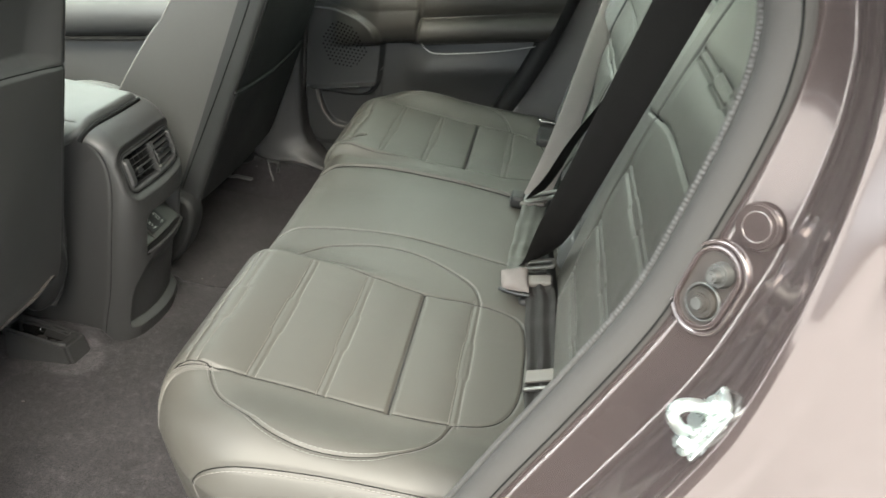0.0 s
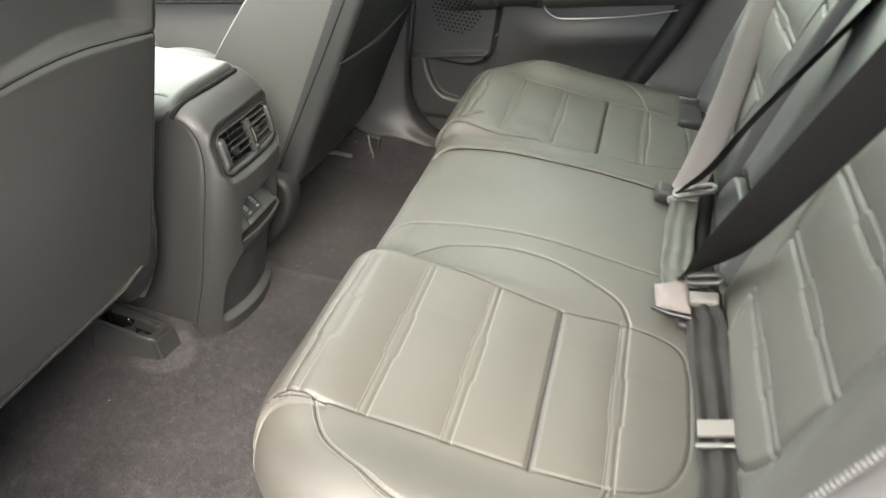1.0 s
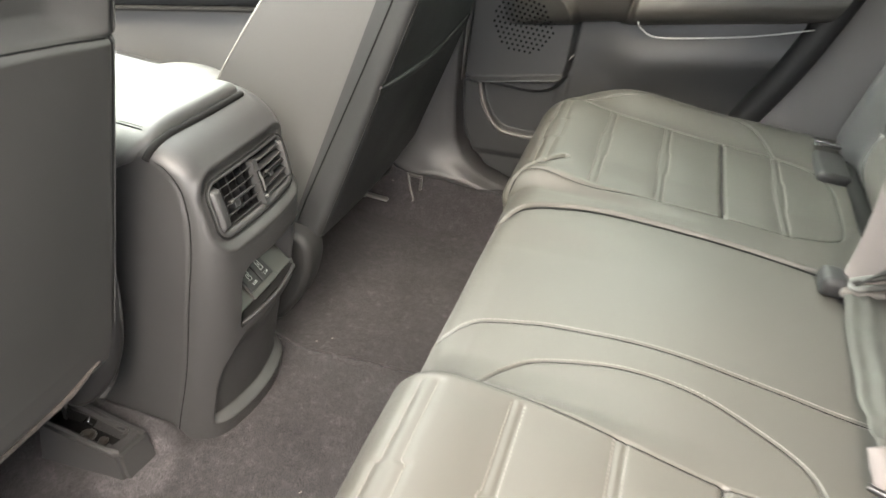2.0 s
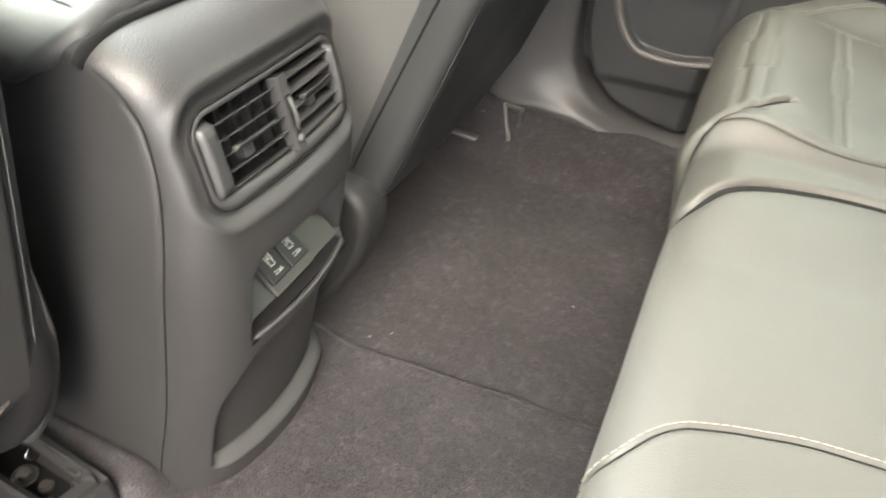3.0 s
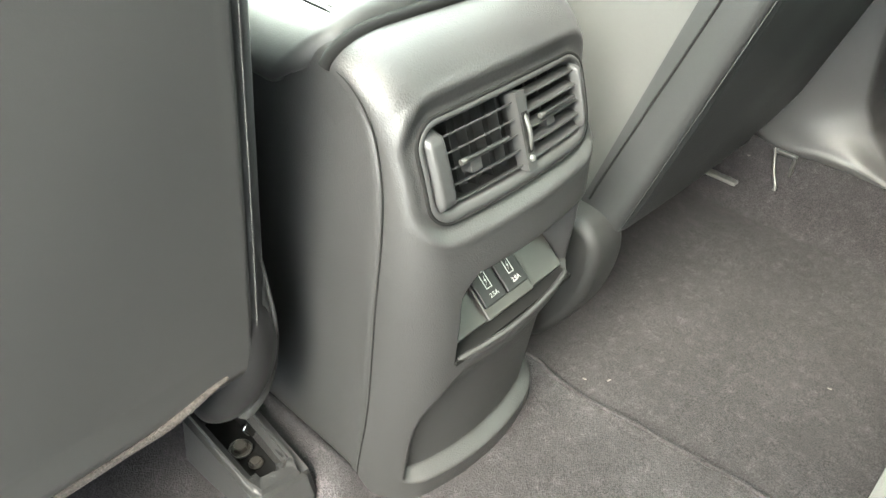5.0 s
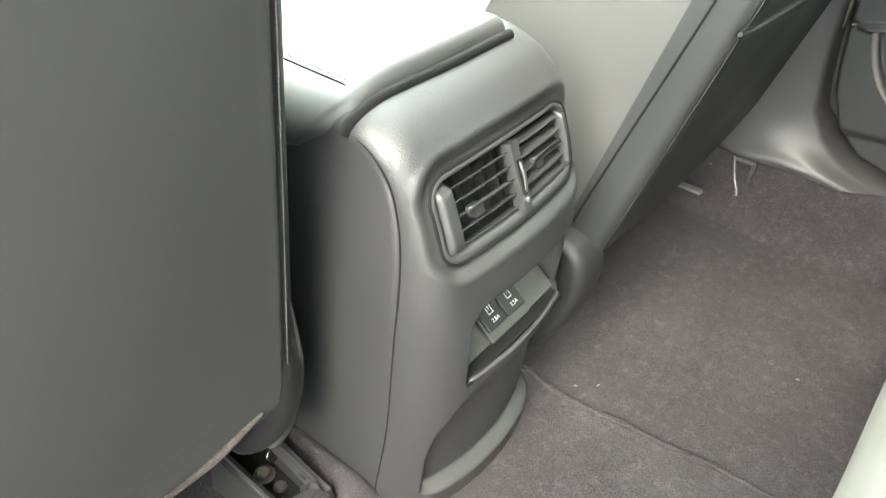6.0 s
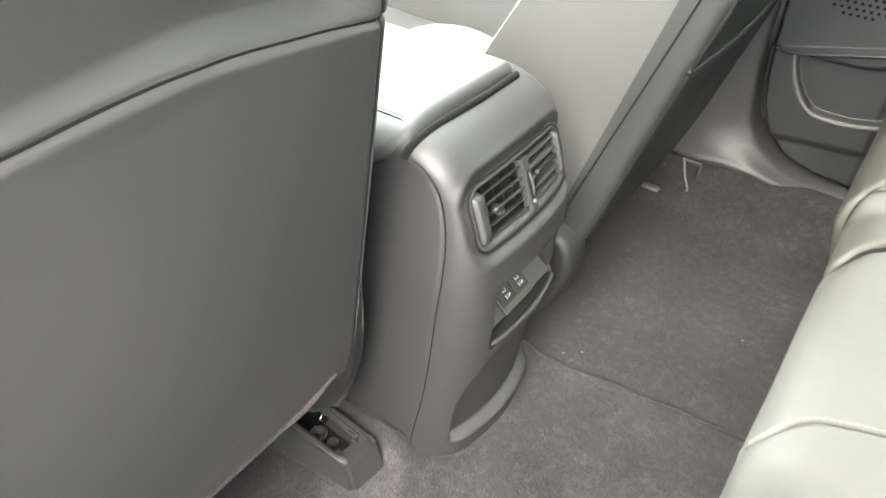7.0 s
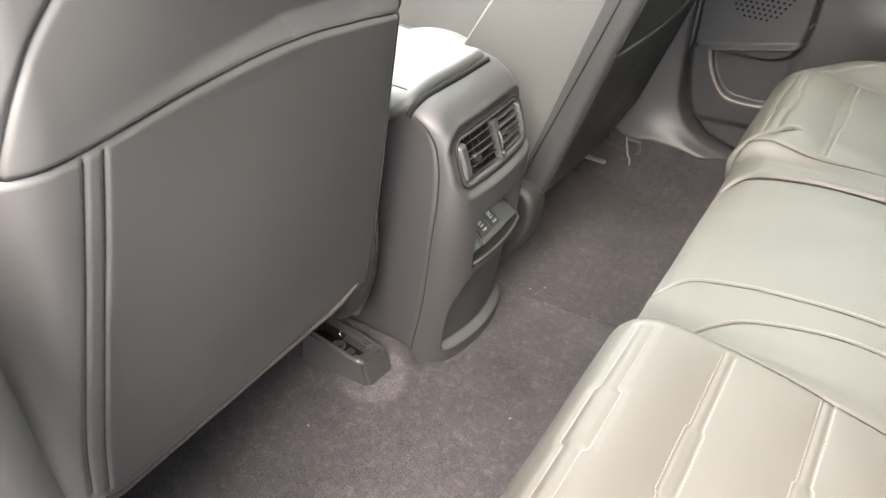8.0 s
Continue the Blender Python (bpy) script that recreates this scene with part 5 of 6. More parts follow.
def console_at(U, V, lift=0.0):
    """A point of the console's skin: U along the profile from the top, V across in metres."""
    x, z = np.interp(U, p_len, PROF[:, 0]), np.interp(U, p_len, PROF[:, 1])
    nx, nz = np.interp(U, p_len, p_nor[:, 0]), np.interp(U, p_len, p_nor[:, 1])
    w, dep, bow, vc = [np.interp(z, SEC_Z, q) for q in (HALF_W, EDGE_D, BOW_D, CORNER)]
    y = np.clip(V, -w, w)
    t = np.clip((np.abs(y) - vc) / (w - vc), 0, 1)
    d = -bow * (y / w) ** 2 - (dep - bow) * (1 - np.sqrt(np.maximum(1 - t ** 2.3, 0)))
    d = d - np.maximum(np.abs(V) - w, 0) + lift
    return x + nx * d, y, z + nz * d


VENT_U, VENT_V = (Z_AT(0.4105) + Z_AT(0.3400)) / 2, 0.002
V_HU, V_HV = (Z_AT(0.3400) - Z_AT(0.4105)) / 2, 0.0900


def rrect(U, V, cu, cv, hu, hv, r):
    """Signed distance from a rounded rectangle, minus inside."""
    qu, qv = np.abs(U - cu) - hu + r, np.abs(V - cv) - hv + r
    return np.hypot(np.maximum(qu, 0), np.maximum(qv, 0)) + np.minimum(np.maximum(qu, qv), 0) - r


def kick_mask(zz, V):
    """The shallow kick field: a firm near edge, a soft brow that climbs to the niche."""
    brow = np.interp(V, [-0.100, -0.090, -0.075, -0.055, 0.11], [0.120, 0.152, 0.178, 0.196, 0.200])
    return smooth01((brow - zz) / 0.050) * smooth01((V + 0.098) / 0.014) * smooth01((0.112 - V) / 0.014)


def niche_mask(zz, V):
    """The charging niche: upright near edge, flared far wall."""
    left = -0.0695 + 0.016 * np.clip((zz - 0.268) / 0.022, 0, 1) ** 2
    return smooth01((V - left) / 0.005) * smooth01((0.100 - V) / 0.030) * smooth01((0.291 - zz) / 0.006) * smooth01((zz - 0.2010) / 0.003)


def console_skin(U, V):
    x, y, z = console_at(U, V)
    zz = np.interp(U, p_len, PROF[:, 1])
    vent = rrect(U, V, VENT_U, VENT_V, V_HU, V_HV, 0.020)
    d = -0.040 * smooth01((-vent - 0.003) / 0.003)
    d = d - 0.0065 * smooth01((0.0150 - vent) / 0.0125) + 0.0012 * np.exp(-((vent - 0.0165) / 0.0040) ** 2)
    d = d - 0.062 * niche_mask(zz, V)
    # shallow kick field over a foot ledge at the floor
    d = d - 0.017 * kick_mask(zz, V) * smooth01((zz - 0.030) / 0.008)
    nx, nz = np.interp(U, p_len, p_nor[:, 0]), np.interp(U, p_len, p_nor[:, 1])
    return x + nx * d, y, z + nz * d


v_end = 0.140
sk_u, sk_v = np.linspace(0, p_len[-1], 400), np.r_[np.linspace(-v_end, -0.1185, 8), np.linspace(-0.1175, 0.1175, 230), np.linspace(0.1185, v_end, 8)]
SU, SV = np.meshgrid(sk_u, sk_v, indexing="ij")
s_idx = np.arange(SU.size).reshape(SU.shape)
s_faces = np.stack([s_idx[:-1, :-1], s_idx[:-1, 1:], s_idx[1:, 1:], s_idx[1:, :-1]], -1).reshape(-1, 4)
split_parts((np.stack(console_skin(SU, SV), -1).reshape(-1, 3), s_faces, None, None), np.ones(len(s_faces), int), {1: "rear_bezel"}, PLASTIC, console)
# flat side covers that meet the bezel in a fine seam
SEAM = crv([(-0.86, 0.436), (-0.80, 0.438), (-0.772, 0.437), (-0.748, 0.430), (-0.730, 0.409), (-0.7215, 0.378), (-0.719, 0.350), (-0.720, 0.310), (-0.7245, 0.262), (-0.735, 0.14), (-0.752, 0.04), (-0.757, -0.004)], 6)


def side_y(z):
    return np.interp(z, SEC_Z, HALF_W)


def side_cover(s):
    """A grained side cover with a rounded rear rim along the seam; it leans in towards the top."""
    verts, faces = [], []
    cols = [(0.0, -0.0030), (0.0010, -0.0006), (0.003, 0.0008), (0.008, 0.0012), (0.02, 0.0012), (0.06, 0.0012), (0.14, 0.0012), (0.35, 0.0012)]
    nrm = np.gradient(SEAM, axis=0)
    nrm = np.stack([nrm[:, 1], -nrm[:, 0]], 1) / np.linalg.norm(nrm, axis=1)[:, None]
    for (sx, sz), (qx, qz) in zip(SEAM, nrm):
        for o, out in cols:
            # near the rim the columns leave at right angles to it, further off they run straight forward
            k = min(o, 0.012)
            px, pz = sx + qx * k - (o - k), sz + qz * k
            pz = max(pz, -0.004) if o > 0.012 else pz
            verts.append((px, s * (float(side_y(pz)) + out), pz))
    m = len(cols)
    for i in range(len(SEAM) - 1):
        for k in range(m - 1):
            f = (i * m + k, i * m + k + 1, (i + 1) * m + k + 1, (i + 1) * m + k)
            faces.append(f if s < 0 else f[::-1])
    return verts, faces


for s in (-1, 1):
    part("side_panel", side_cover(s), PLASTIC, console)
    part("panel_seam", tube([(x + 0.0006, s * (float(side_y(z)) + 0.0002), z) for x, z in SEAM[10:]], 0.0007, 8), HOLE, console)
part("core", prism([(-1.25, -0.004), (-1.25, 0.40), (-0.90, 0.42), (-0.80, 0.42), (-0.80, -0.004)], -0.100, 0.100, 0.004, 2), HOLE, console)

# padded lid whose near edge rolls down over the side
lid_sec = crv([(0.066, 0.440), (0.0755, 0.449), (0.0770, 0.4590), (0.0690, 0.4672), (0.045, 0.4700), (-0.02, 0.4705), (-0.065, 0.4680), (-0.092, 0.4600), (-0.110, 0.4470), (-0.1200, 0.4320), (-0.1215, 0.418), (-0.115, 0.408), (-0.10, 0.405)], 5)


def lid_pad(x0, x1, r):
    """The section carried from x0 back to x1, where it closes with a rounded nose."""
    cen = np.array([-0.02, 0.435])
    rings = [(x0, 0.0), (x0 + 0.1, 0.0), (x1 - 3 * r, 0.0)] + [(x1 - r + r * math.sin(a), r * (1 - math.cos(a))) for a in np.linspace(0, math.pi / 2, 9)]
    verts, faces = [], []
    tan_ = np.gradient(lid_sec, axis=0)
    nor_ = np.stack([-tan_[:, 1], tan_[:, 0]], 1) / np.linalg.norm(tan_, axis=1)[:, None]
    for x, inn in rings:
        skew = lambda y, z: -0.06 * max(0.0, -y) - 0.9 * max(0.0, 0.455 - z) * (y < 0)      # the rear edge runs forward on the near side
        verts += [(x + skew(y, z), y + qy * inn, z + qz * inn) for (y, z), (qy, qz) in zip(lid_sec, nor_)]
    n = len(lid_sec)
    for i in range(len(rings) - 1):
        faces += [(i * n + k, i * n + k + 1, (i + 1) * n + k + 1, (i + 1) * n + k) for k in range(n - 1)]
    faces.append(tuple((len(rings) - 1) * n + k for k in range(n)))
    return verts, faces


lid = part("lid", lid_pad(-1.16, -0.7590, 0.014), LEATHER_S, console, "padded black leather armrest lid")
st_line = [(x, -0.0905, 0.4609) for x in np.linspace(-1.10, -0.787, 60)] + [(-0.780, -0.0903, 0.4596), (-0.7745, -0.0895, 0.4560)]
part("lid_seam", tube(st_line, 0.0008, 6), HOLE, lid)
part("stitching", merge(*[tube([(-0.785 - k * 0.0058, -0.0868, 0.4624), (-0.789 - k * 0.0058, -0.0868, 0.4624)], 0.0006, 6) for k in range(50)]), THREAD_D, lid)
gap_u = float(np.interp(-0.7555, PROF[:60, 0], p_len[:60]))
part("lid_gap", tube([np.array(console_at(np.array(gap_u), np.array(v), 0.0006)) + np.array((-0.06 * max(0.0, -v), 0, 0)) for v in np.linspace(-0.1085, 0.070, 50)], 0.0046, 10), HOLE, console)


# the vent: frame, housing, blades, vanes, divider with its slider, side flap
def rr_loop(hu, hv, r, n=8):
    """A rounded rectangle's outline as (u, v)."""
    pts = []
    for cu, cv, q0 in ((hu - r, hv - r, 0), (-hu + r, hv - r, 1), (-hu + r, -hv + r, 2), (hu - r, -hv + r, 3)):
        pts += [(cu + r * math.cos((q0 + k / n) * math.pi / 2), cv + r * math.sin((q0 + k / n) * math.pi / 2)) for k in range(n + 1)]
    out = []
    for (u0, v0), (u1, v1) in zip(pts, pts[1:] + pts[:1]):
        m = max(1, int(math.hypot(u1 - u0, v1 - v0) / 0.006))
        out += [(u0 + (u1 - u0) * k / m, v0 + (v1 - v0) * k / m) for k in range(m)]
    return out


def vent_loop(grow, lift, low=0.0):
    """low: how far the lower edge is drawn in, which widens the frame below."""
    return [console_at(np.array(VENT_U + u - low * max(0.0, u / V_HU)), np.array(VENT_V + v), lift) for u, v in rr_loop(V_HU + grow, V_HV + grow, 0.020 + grow)]


vent = part("vent_frame", band([vent_loop(-0.0004, -0.012), vent_loop(-0.0004, -0.0052), vent_loop(-0.0010, -0.0044), vent_loop(-0.0035, -0.0042, 0.001), vent_loop(-0.0048, -0.0056, 0.004), vent_loop(-0.0056, -0.0085, 0.0055), vent_loop(-0.0058, -0.016, 0.0055)]), VENT, console, "rounded satin black vent surround")
part("vent_gap", tube(vent_loop(0.0006, -0.0054), 0.0014, 10, True), HOLE, vent)


def on_vent(u, v, lift):
    return np.array(console_at(np.array(VENT_U + u), np.array(VENT_V + v), lift), float)


def slat(u0, u1, v0, v1, lift0, lift1, n=10):
    """A bar that follows the bowed face: between two heights, two depths and from side to side."""
    verts, faces = [], []
    for v in np.linspace(v0, v1, n):
        verts += [on_vent(u0, v, lift0), on_vent(u1, v, lift0), on_vent(u1, v, lift1), on_vent(u0, v, lift1)]
    for i in range(n - 1):
        k = i * 4
        faces += [(k + a, k + (a + 1) % 4, k + 4 + (a + 1) % 4, k + 4 + a) for a in range(4)]
    return verts, faces + [(3, 2, 1, 0), tuple(4 * (n - 1) + a for a in range(4))]


def blade(u, v0, v1, tip, n=8):
    """A thin tapered plate across the vent; tip: how far its inner edge is tipped along the face."""
    verts, faces = [], []
    for v in np.linspace(v0, v1, n):
        verts += [on_vent(u - 0.0006, v, -0.0062), on_vent(u + 0.0006, v, -0.0062), on_vent(u + tip + 0.0004, v, -0.0165), on_vent(u + tip - 0.0004, v, -0.0165)]
    for i in range(n - 1):
        k = i * 4
        faces += [(k + a, k + (a + 1) % 4, k + 4 + (a + 1) % 4, k + 4 + a) for a in range(4)]
    return verts, faces + [(3, 2, 1, 0), tuple(4 * (n - 1) + a for a in range(4))]


def pad(u0, u1, v0, v1, top, low, lean=0.0):
    """A rounded end piece on the vent's face."""
    a = np.linspace(0, 1, 12)
    verts = []
    for s_ in a:
        for q_ in a:
            rise = (max(0.0, 1 - abs(2 * s_ - 1) ** 9) * max(0.0, 1 - abs(2 * q_ - 1) ** 7)) ** 0.5
            verts.append(on_vent(u0 + (u1 - u0) * s_, v0 + (v1 - v0) * q_, low + (top - low) * rise - lean * q_))
    return verts, [(i * 12 + k, i * 12 + k + 1, (i + 1) * 12 + k + 1, (i + 1) * 12 + k) for i in range(11) for k in range(11)]


part("vent_back", slat(-V_HU, V_HU, -V_HV, V_HV, -0.038, -0.036), VENT, vent, smooth=False)
DIV_V = 0.0050
for k in range(5):
    u = -0.0235 + k * 0.0118
    part("blade", blade(u, -0.070, DIV_V - 0.004, 0.0042), VENT, vent, smooth=False)
    part("blade", blade(u, DIV_V + 0.004, 0.080, -0.0030), VENT, vent, smooth=False)
for k in range(9):
    v = -0.062 + k * 0.0165
    part("vane", slat(-0.030, 0.030, v - 0.0006, v + 0.0006, -0.025, -0.036, 2), KICK, vent, smooth=False)
part("side_flap", pad(-0.0300, 0.0290, -0.0840, -0.0670, 0.0002, -0.010, 0.003), VENT, vent, "plain satin vent end piece")
part("side_flap", pad(-0.0290, 0.0270, 0.0775, 0.0835, -0.0015, -0.010), VENT, vent)
part("divider", slat(-0.0300, 0.0285, DIV_V - 0.0050, DIV_V + 0.0050, -0.0012, -0.012, 4), VENT, vent, "satin divider with thumb wheel", smooth=False)
part("wheel_slot", slat(-0.0150, 0.0150, DIV_V - 0.0026, DIV_V + 0.0026, -0.0008, -0.004, 3), HOLE, vent)
part("thumb_wheel", tube([on_vent(u, DIV_V + 0.0004, 0.0004 - 0.0030 * (u / 0.014) ** 2) for u in np.linspace(-0.0140, 0.0140, 15)], 0.0016, 10), BOLT, vent, "satin thumb wheel")
part("divider_stud", cyl(0.0027, 0.003, on_vent(0.0195, DIV_V, -0.0006), (0.9, 0, 0.35), 16, 0.0022, 0.0006), SATIN, vent, "small bright stud")
for v0, v1, u0 in ((-0.058, -0.012, -0.0020), (0.026, 0.070, -0.0050)):
    part("slider", tube([on_vent(u0, v, -0.0045) for v in np.linspace(v0, v1, 8)], 0.0017, 10), GLOSS, vent, "glossy vent adjuster bar")
    part("slider_tip", tube([on_vent(u0, v, -0.0045) for v in np.linspace(v0 - 0.001, v0 + 0.003, 4)], 0.0022, 10), BOLT, vent, "bright adjuster tip")
    part("slider_stem", slat(u0 + 0.003, u0 + 0.012, v0 + 0.010, v0 + 0.020, -0.008, -0.018, 3), VENT, vent, smooth=False)

# charging niche: sloping shelf, raised plinth with two lidded sockets, dark slot, rounded lip
SLOPE = radians(40)
niche = part("charging_shelf", prism([(-0.6925, 0.2015), (-0.6900, 0.2085), (-0.7520, 0.2605), (-0.7560, 0.2015)], -0.078, 0.084, 0.0012, 2), SHELF, console, "sloping satin charging shelf")
# local x runs down the slope, z is its outward side
TILT = Matrix.Translation((-0.7130, 0.0100, 0.2245)) @ Euler((0, SLOPE, 0)).to_matrix().to_4x4()
b = rbox((0.062, 0.0600, 0.010), (-0.0010, 0, 0.0010), 0.0016, None, 2)
b.transform(TILT)
part("socket_plinth", b, SHELF, niche)
for yy in (-0.0148, 0.0138):
    b = rbox((0.052, 0.0268, 0.006), (-0.0060, yy, 0.0062), 0.0016, None, 3)
    b.transform(TILT)
    sock = part("socket_lid", b, PLASTIC_D, niche, "black socket lid with white charging symbol")
    top = 0.0095
    glyph = []
    for cx, cyy, sx, sy in ((-0.0078, 0, 0.0006, 0.0062), (0.0062, 0, 0.0006, 0.0062), (-0.0008, -0.0031, 0.0145, 0.0006), (-0.0008, 0.0031, 0.0145, 0.0006), (-0.0088, 0, 0.0018, 0.0030)):
        glyph.append(rbox((sx, sy, 0.0003), (cx, yy + cyy, top), 0))
    bolt = bmesh.new()
    bolt.faces.new([bolt.verts.new((x, yy + y, top)) for x, y in ((-0.0052, 0.0014), (-0.0004, -0.0013), (-0.0004, 0.0003), (0.0036, -0.0012), (-0.0010, 0.0016), (-0.0010, 0.0001))])
    glyph.append(bolt)
    g = join(*glyph)
    g.transform(TILT)
    part("charge_symbol", g, WHITE, sock, "white battery symbol", smooth=False)
    fc = bpy.data.curves.new("letters", "FONT")
    fc.body, fc.size, fc.align_x, fc.align_y, fc.extrude = "2.5A", 0.0056, "CENTER", "CENTER", 0.0001
    tmp = bpy.data.objects.new("letters", fc)
    scene.collection.objects.link(tmp)
    me = bpy.data.meshes.new_from_object(tmp.evaluated_get(bpy.context.evaluated_depsgraph_get()))
    bpy.data.objects.remove(tmp)
    me.transform(TILT @ Matrix.Translation((0.0128, yy + 0.001, top)) @ Matrix.Rotation(radians(90), 4, "Z"))
    linked("rating_print", me, WHITE, sock, "white rating print 2.5A", False)
part("shelf_lip", tube([console_at(np.array(Z_AT(0.2045)), np.array(v), -0.0008) for v in np.linspace(-0.066, 0.082, 30)], np.r_[0.0014, [0.0028] * 28, 0.0020], 10), PLASTIC, niche, "rounded shelf lip")
# solid black strip in place of a pit: the slot's shade as colour
part("shelf_slot_shade", prism([(-0.7300, 0.2000), (-0.6780, 0.2000), (-0.6780, 0.2045), (-0.7300, 0.2045)], -0.070, 0.084, 0.0008, 1), HOLE, niche, "black strip for the slot's shade behind the lip")


console.matrix_basis.translation.y += 0.012


# ---- crumbs on the carpet ----
for k, (cx, cyy, tilt_) in enumerate(((-0.676, 0.169, 20), (-0.655, 0.186, 70), (-0.47, 0.36, 10), (-0.727, 0.645, 40), (-0.80, -0.30, 15), (-0.56, -0.12, 60))):
    zc = float(floor_shape(np.array(cx), np.array(cyy))[2])
    c = rbox((0.0045, 0.0016, 0.0014), (0, 0, 0), 0.0004, Matrix.Translation((cx, cyy, zc + 0.0012)) @ Matrix.Rotation(radians(tilt_), 4, "Z"), 1)
    tagged(part("crumb", c, TAG), "tiny pale crumb lying on the carpet", "crumb", "crumbs")


def set_in(bm, m):
    bm.transform(m)
    bmesh.ops.recalc_face_normals(bm, faces=bm.faces)
    return bm


# ---- near door frame: seal, painted jamb, striker ----
JAMB = crv([(-0.14, 0.05), (-0.09, 0.20), (-0.04, 0.36), (0.011, 0.497), (0.051, 0.596), (0.092, 0.707), (0.108, 0.790), (0.118, 0.863), (0.119, 0.914), (0.109, 0.958), (0.075, 1.03), (0.01, 1.09), (-0.12, 1.13)], 8)
jt = np.gradient(JAMB, axis=0)
jt /= np.linalg.norm(jt, axis=1)[:, None]
j_path = np.stack([JAMB[:, 0], 0 * JAMB[:, 0], JAMB[:, 1]], 1)
j_nor = np.stack([jt[:, 1], 0 * jt[:, 0], -jt[:, 0]], 1)
body_side = thing("car_body", (0.1, -0.75, -0.3), "brown metallic painted car body round the rear door opening", "car body", kind="structure")
part("inner_garnish", sweep(j_path, j_nor, [(0.09, -0.57), (0.055, -0.61), (0.016, -0.648), (0.012, -0.660)]), TRIM, body_side, "grey moulded plastic garnish")
part("door_seal", sweep(j_path, j_nor, [(0.03, -0.662), (-0.006, -0.667), (-0.015, -0.674), (-0.0175, -0.683), (-0.014, -0.694), (-0.005, -0.702), (0.003, -0.705), (0.012, -0.700)]), SEAL, body_side, "soft grey flocked rubber door seal")
cord = crv(j_path, 9)
cord_t = np.gradient(cord, axis=0)
cord_t /= np.linalg.norm(cord_t, axis=1)[:, None]
cord_s = np.r_[0, np.cumsum(np.linalg.norm(np.diff(cord, axis=0), axis=1))]
cord_q = np.arange(0, cord_s[-1], 0.0008)
cord_p = np.stack([np.interp(cord_q, cord_s, (cord + np.stack([-cord_t[:, 2], 0 * cord_t[:, 0], cord_t[:, 0]], 1) * 0.0160)[:, k]) for k in range(3)], 1) + np.array([0, -0.6735, 0])
part("seal_cord", tube(cord_p, 0.0041 + 0.00026 * np.sin(cord_q * 2 * math.pi / 0.0040), 10), RIB, body_side, "fine ribbed cord along the seal")
part("seal_gap", tube(cord_p + (np.array([0, -0.7045 + 0.6735, 0]) + np.stack([np.interp(cord_q, cord_s, -cord_t[:, 2]), 0 * cord_q, np.interp(cord_q, cord_s, cord_t[:, 0])], 1) * -0.0165), 0.0009, 6), HOLE, body_side, "dark gap between seal and paint")
part("jamb_panel", sweep(j_path, j_nor, [(0.0, -0.66), (0.001, -0.690), (0.004, -0.702), (0.012, -0.713), (0.022, -0.724), (0.0318, -0.7345), (0.0352, -0.7390), (0.0368, -0.7445), (0.0372, -0.752), (0.0375, -0.765), (0.0385, -0.782),
                                         (0.0395, -0.800), (0.0385, -0.812), (0.036, -0.822), (0.0345, -0.831), (0.0355, -0.840), (0.040, -0.847), (0.048, -0.851), (0.058, -0.8520), (0.064, -0.8500), (0.070, -0.8510), (0.078, -0.8560), (0.10, -0.8600), (0.20, -0.866), (0.60, -0.880)], size=np.interp(j_path[:, 2], [0.0, 0.80, 0.86, 0.95, 1.1], [1.0, 1.0, 0.92, 0.78, 0.70]), squeeze=np.interp(j_path[:, 2], [0.60, 0.72, 0.80, 0.92], [0.80, 0.72, 0.60, 0.55])), PAINT, body_side)

# the near rear door stands open, hinged at the middle pillar
open_door = thing("door_3", (-0.93, -0.80, -0.1), "open rear door with dark plastic lining", "door", kind="structure")
DM = Matrix.Translation((-0.93, -0.84, 0)) @ Matrix.Rotation(radians(-70), 4, "Z")
part("door_lining", set_in(rbox((0.98, 0.07, 0.72), (0.49, 0, 0.30), 0.02, None, 3), DM), DOORP, open_door)
part("armrest", set_in(rbox((0.62, 0.06, 0.07), (0.46, 0.06, 0.42), 0.02, None, 3), DM), LEATHER, open_door)
part("door_skin", set_in(rbox((1.00, 0.05, 0.80), (0.50, -0.064, 0.28), 0.02, None, 3), DM), PAINT, open_door, "brown painted outer skin")


def on_jamb(z, y, o):
    i = int(np.argmin(np.abs(JAMB[:70, 1] - z)))
    return Vector((j_path[i][0], y, j_path[i][2])) + Vector(j_nor[i]) * o, Vector(j_nor[i]), Vector((jt[i][0], 0, jt[i][1]))


# striker: plate, loop and two screws
sp, sn, stg = on_jamb(0.712, -0.790, 0.0388)
striker = thing("door_striker", sp, "zinc-plated steel door striker screwed to the jamb", "striker")
# local frame of the striker: x along the jamb, y outwards from the cabin, z towards the door
SM = Matrix((( stg.x, 0, -sn.x, sp.x), (0, -1, 0, sp.y), (stg.z, 0, -sn.z, sp.z), (0, 0, 0, 1)))


part("plate", set_in(rbox((0.050, 0.032, 0.007), (0, 0, 0.0035), 0.0070, None, 3), SM), ZINC, striker)
part("boss", set_in(rbox((0.024, 0.026, 0.009), (0.001, 0.001, 0.009), 0.005, None, 3), SM), ZINC, striker)
part("loop", tube([SM @ Vector(v) for v in crv([(0.013, 0.000, 0.006), (0.015, 0.007, 0.021), (0.015, 0.013, 0.033), (0.010, 0.015, 0.0375), (0.003, 0.014, 0.035), (-0.007, 0.008, 0.023), (-0.0105, 0.004, 0.016), (-0.0115, 0.0, 0.006)], 5)], 0.0046, 12), ZINC, striker, "bent steel latch loop")
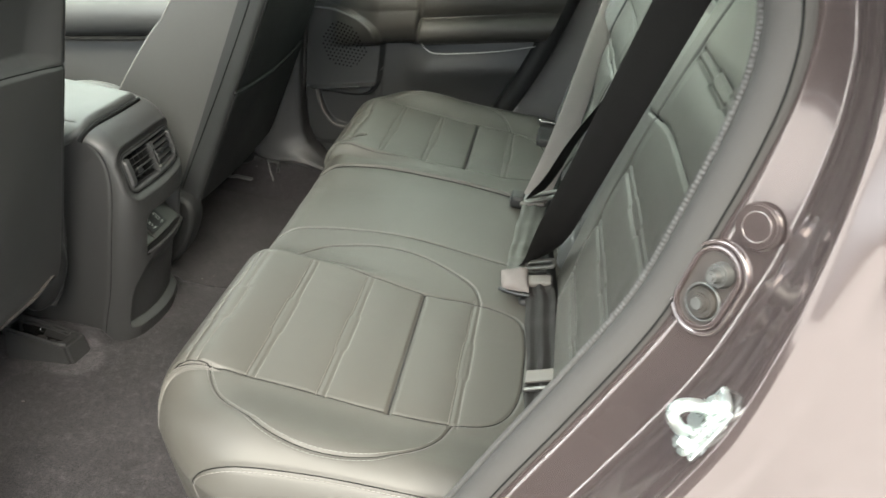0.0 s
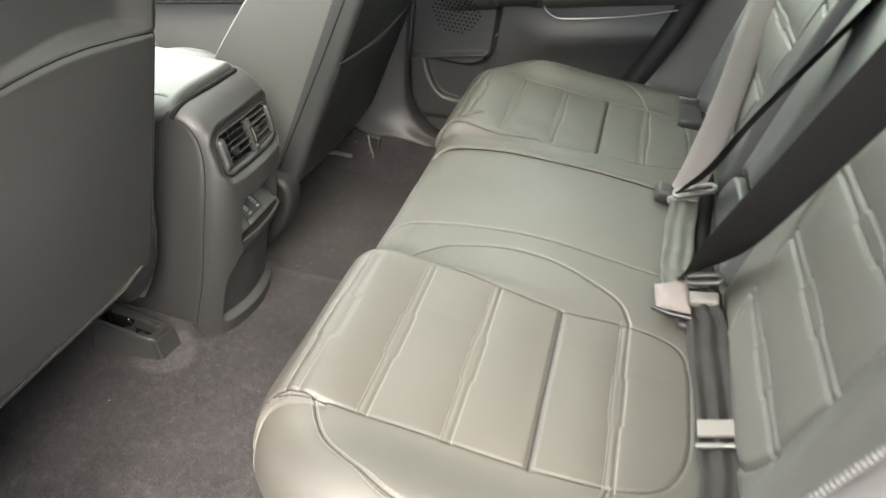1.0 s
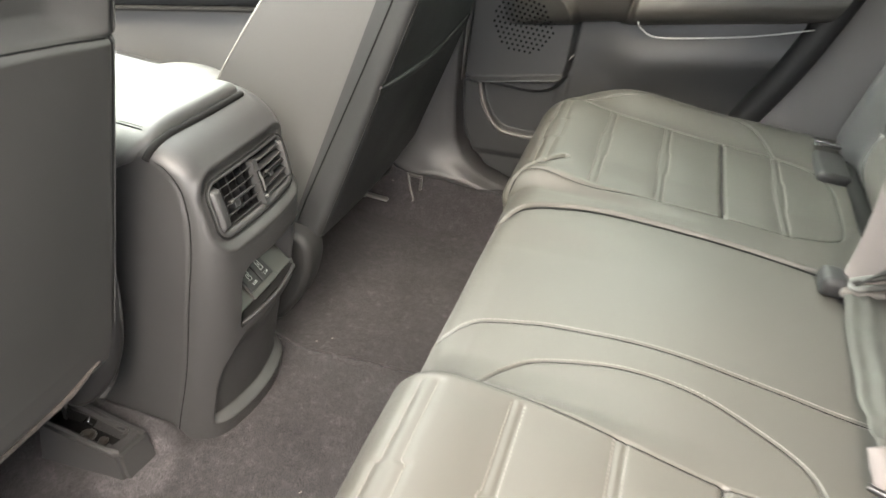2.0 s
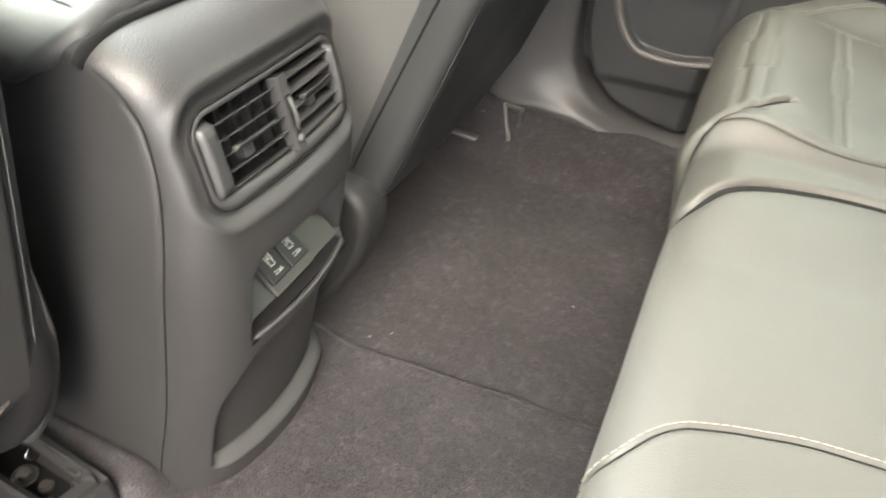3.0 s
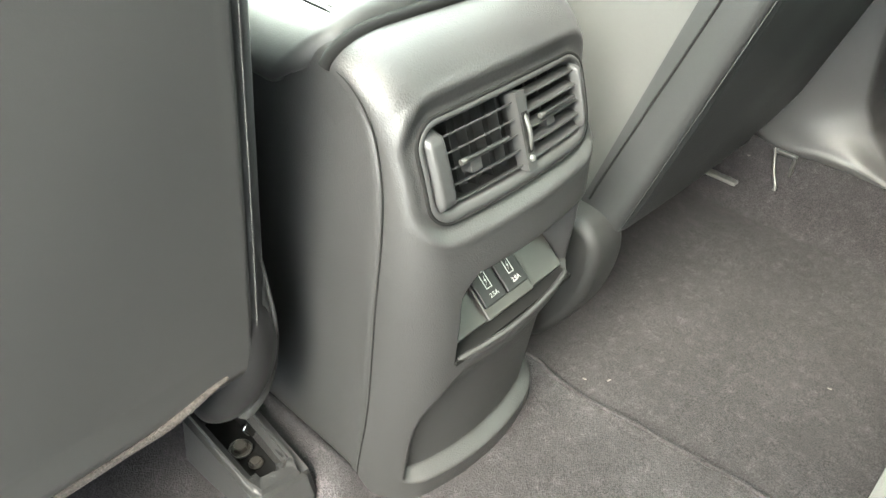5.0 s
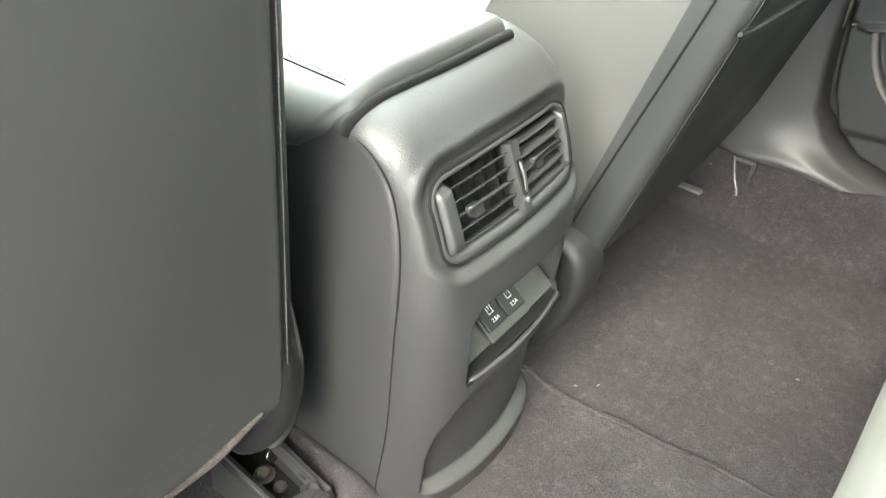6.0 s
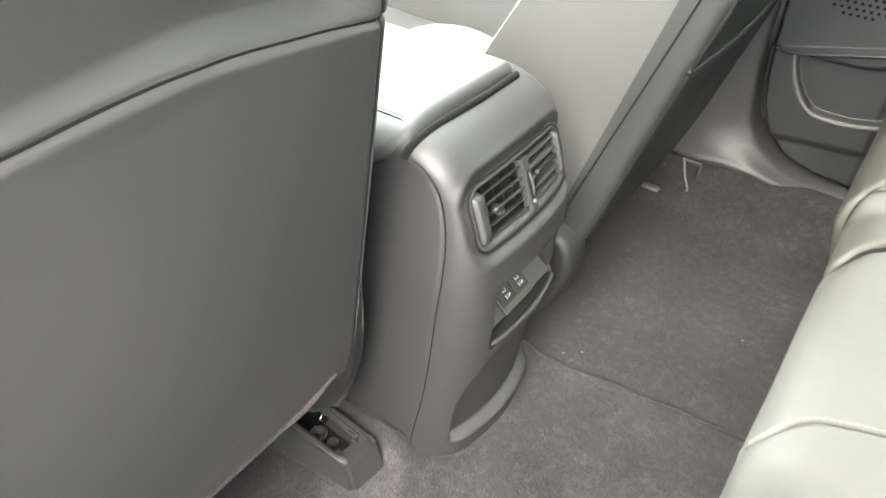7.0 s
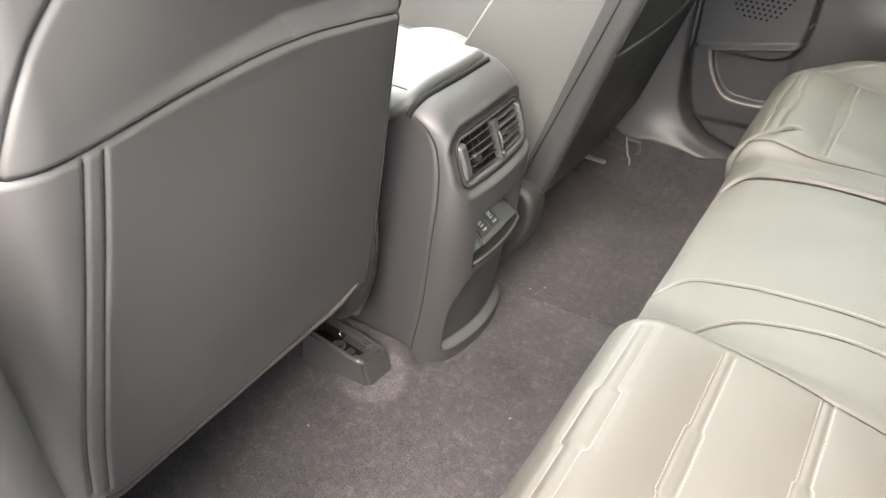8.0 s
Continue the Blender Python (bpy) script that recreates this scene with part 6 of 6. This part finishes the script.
for k in (-1, 1):
    part("screw", set_in(join(cyl(0.0100, 0.004, (k * 0.0185, 0.004, 0.009), (0, 0, 1), 28, 0.0092, 0.0010), cyl(0.0070, 0.007, (k * 0.0185, 0.004, 0.013), (0, 0, 1), 6, 0.0064, 0.0012)), SM), ZINC, striker, "flanged hexagon bolt")

# oval bump-stop recess with its two screws, and a round rubber plug
def flange(p, n, t):
    """A frame on the slanting flange: x along it, z out of it."""
    zd = (n * -0.74 + Vector((0, -0.67, 0))).normalized()
    xd = t.normalized()
    yd = zd.cross(xd)
    return Matrix(((xd.x, yd.x, zd.x, p.x), (xd.y, yd.y, zd.y, p.y), (xd.z, yd.z, zd.z, p.z), (0, 0, 0, 1)))


up, un, ut = on_jamb(0.761, -0.7165, 0.0135)
UM = flange(up, un, ut)
stop = thing("jamb_socket", up, "oval pressed recess with two round fastenings in the jamb", "fitting")


part("recess_rim", band([[UM @ Vector((x, y, z)) for x, y, _ in oval(hx, hy)] for hx, hy, z in
                         ((0.0385, 0.0255, -0.002), (0.0380, 0.0250, 0.0016), (0.0368, 0.0238, 0.0026), (0.0352, 0.0222, 0.0024), (0.0342, 0.0212, 0.0006), (0.0335, 0.0205, 0.0004))]), PAINT, stop)
part("recess_step", band([[UM @ Vector((x, y, z)) for x, y, _ in oval(hx, hy)] for hx, hy, z in
                          ((0.0337, 0.0207, -0.002), (0.0333, 0.0203, 0.0030), (0.0318, 0.0188, 0.0036), (0.0300, 0.0170, 0.0032), (0.0292, 0.0162, 0.0008), (0.0285, 0.0155, 0.0006))]), PAINT, stop)
bm = bmesh.new()
bm.faces.new([bm.verts.new((x, y, 0.0012)) for x, y, _ in oval(0.0300, 0.0170)])
part("recess_plate", set_in(bm, UM), PAINT_D, stop, smooth=False)
part("socket_ring", tube([UM @ Vector((0.0136 * math.cos(q) - 0.010, 0.0136 * math.sin(q) - 0.003, 0.0030)) for q in np.linspace(0, 2 * math.pi, 33)[:-1]], 0.0011, 8, True), BOLT, stop)
part("socket", set_in(join(cyl(0.0125, 0.006, (-0.010, -0.003, 0.004), (0, 0, 1), 28, 0.011, 0.001), cyl(0.0085, 0.006, (-0.010, -0.003, 0.0065), (0, 0, 1), 24, 0.007, 0.001)), UM), STEEL, stop, "ringed dark steel socket")
part("socket_eye", set_in(cyl(0.0045, 0.003, (-0.010, -0.003, 0.0095), (0, 0, 1), 16), UM), BOLT, stop)
part("knob", set_in(join(cyl(0.010, 0.010, (0.016, -0.005, 0.006), (0, 0, 1), 24, 0.008, 0.0015), cyl(0.006, 0.010, (0.016, -0.005, 0.013), (0, 0, 1), 20, 0.004, 0.0015)), UM), BOLT, stop, "stepped steel knob")
gp, gn, gt = on_jamb(0.8225, -0.7225, 0.0185)
GM = flange(gp, gn, gt)
plug = thing("jamb_plug", gp, "round painted plug in the door jamb", "plug")
part("disc", set_in(cyl(0.0175, 0.004, (0, 0, 0.0012), (0, 0, 1), 40, 0.0155, 0.001), GM), PAINT, plug)
part("rim", tube([GM @ Vector((0.0105 * math.cos(q), 0.0105 * math.sin(q), 0.0030)) for q in np.linspace(0, 2 * math.pi, 33)[:-1]], 0.0007, 8, True), PAINT, plug)
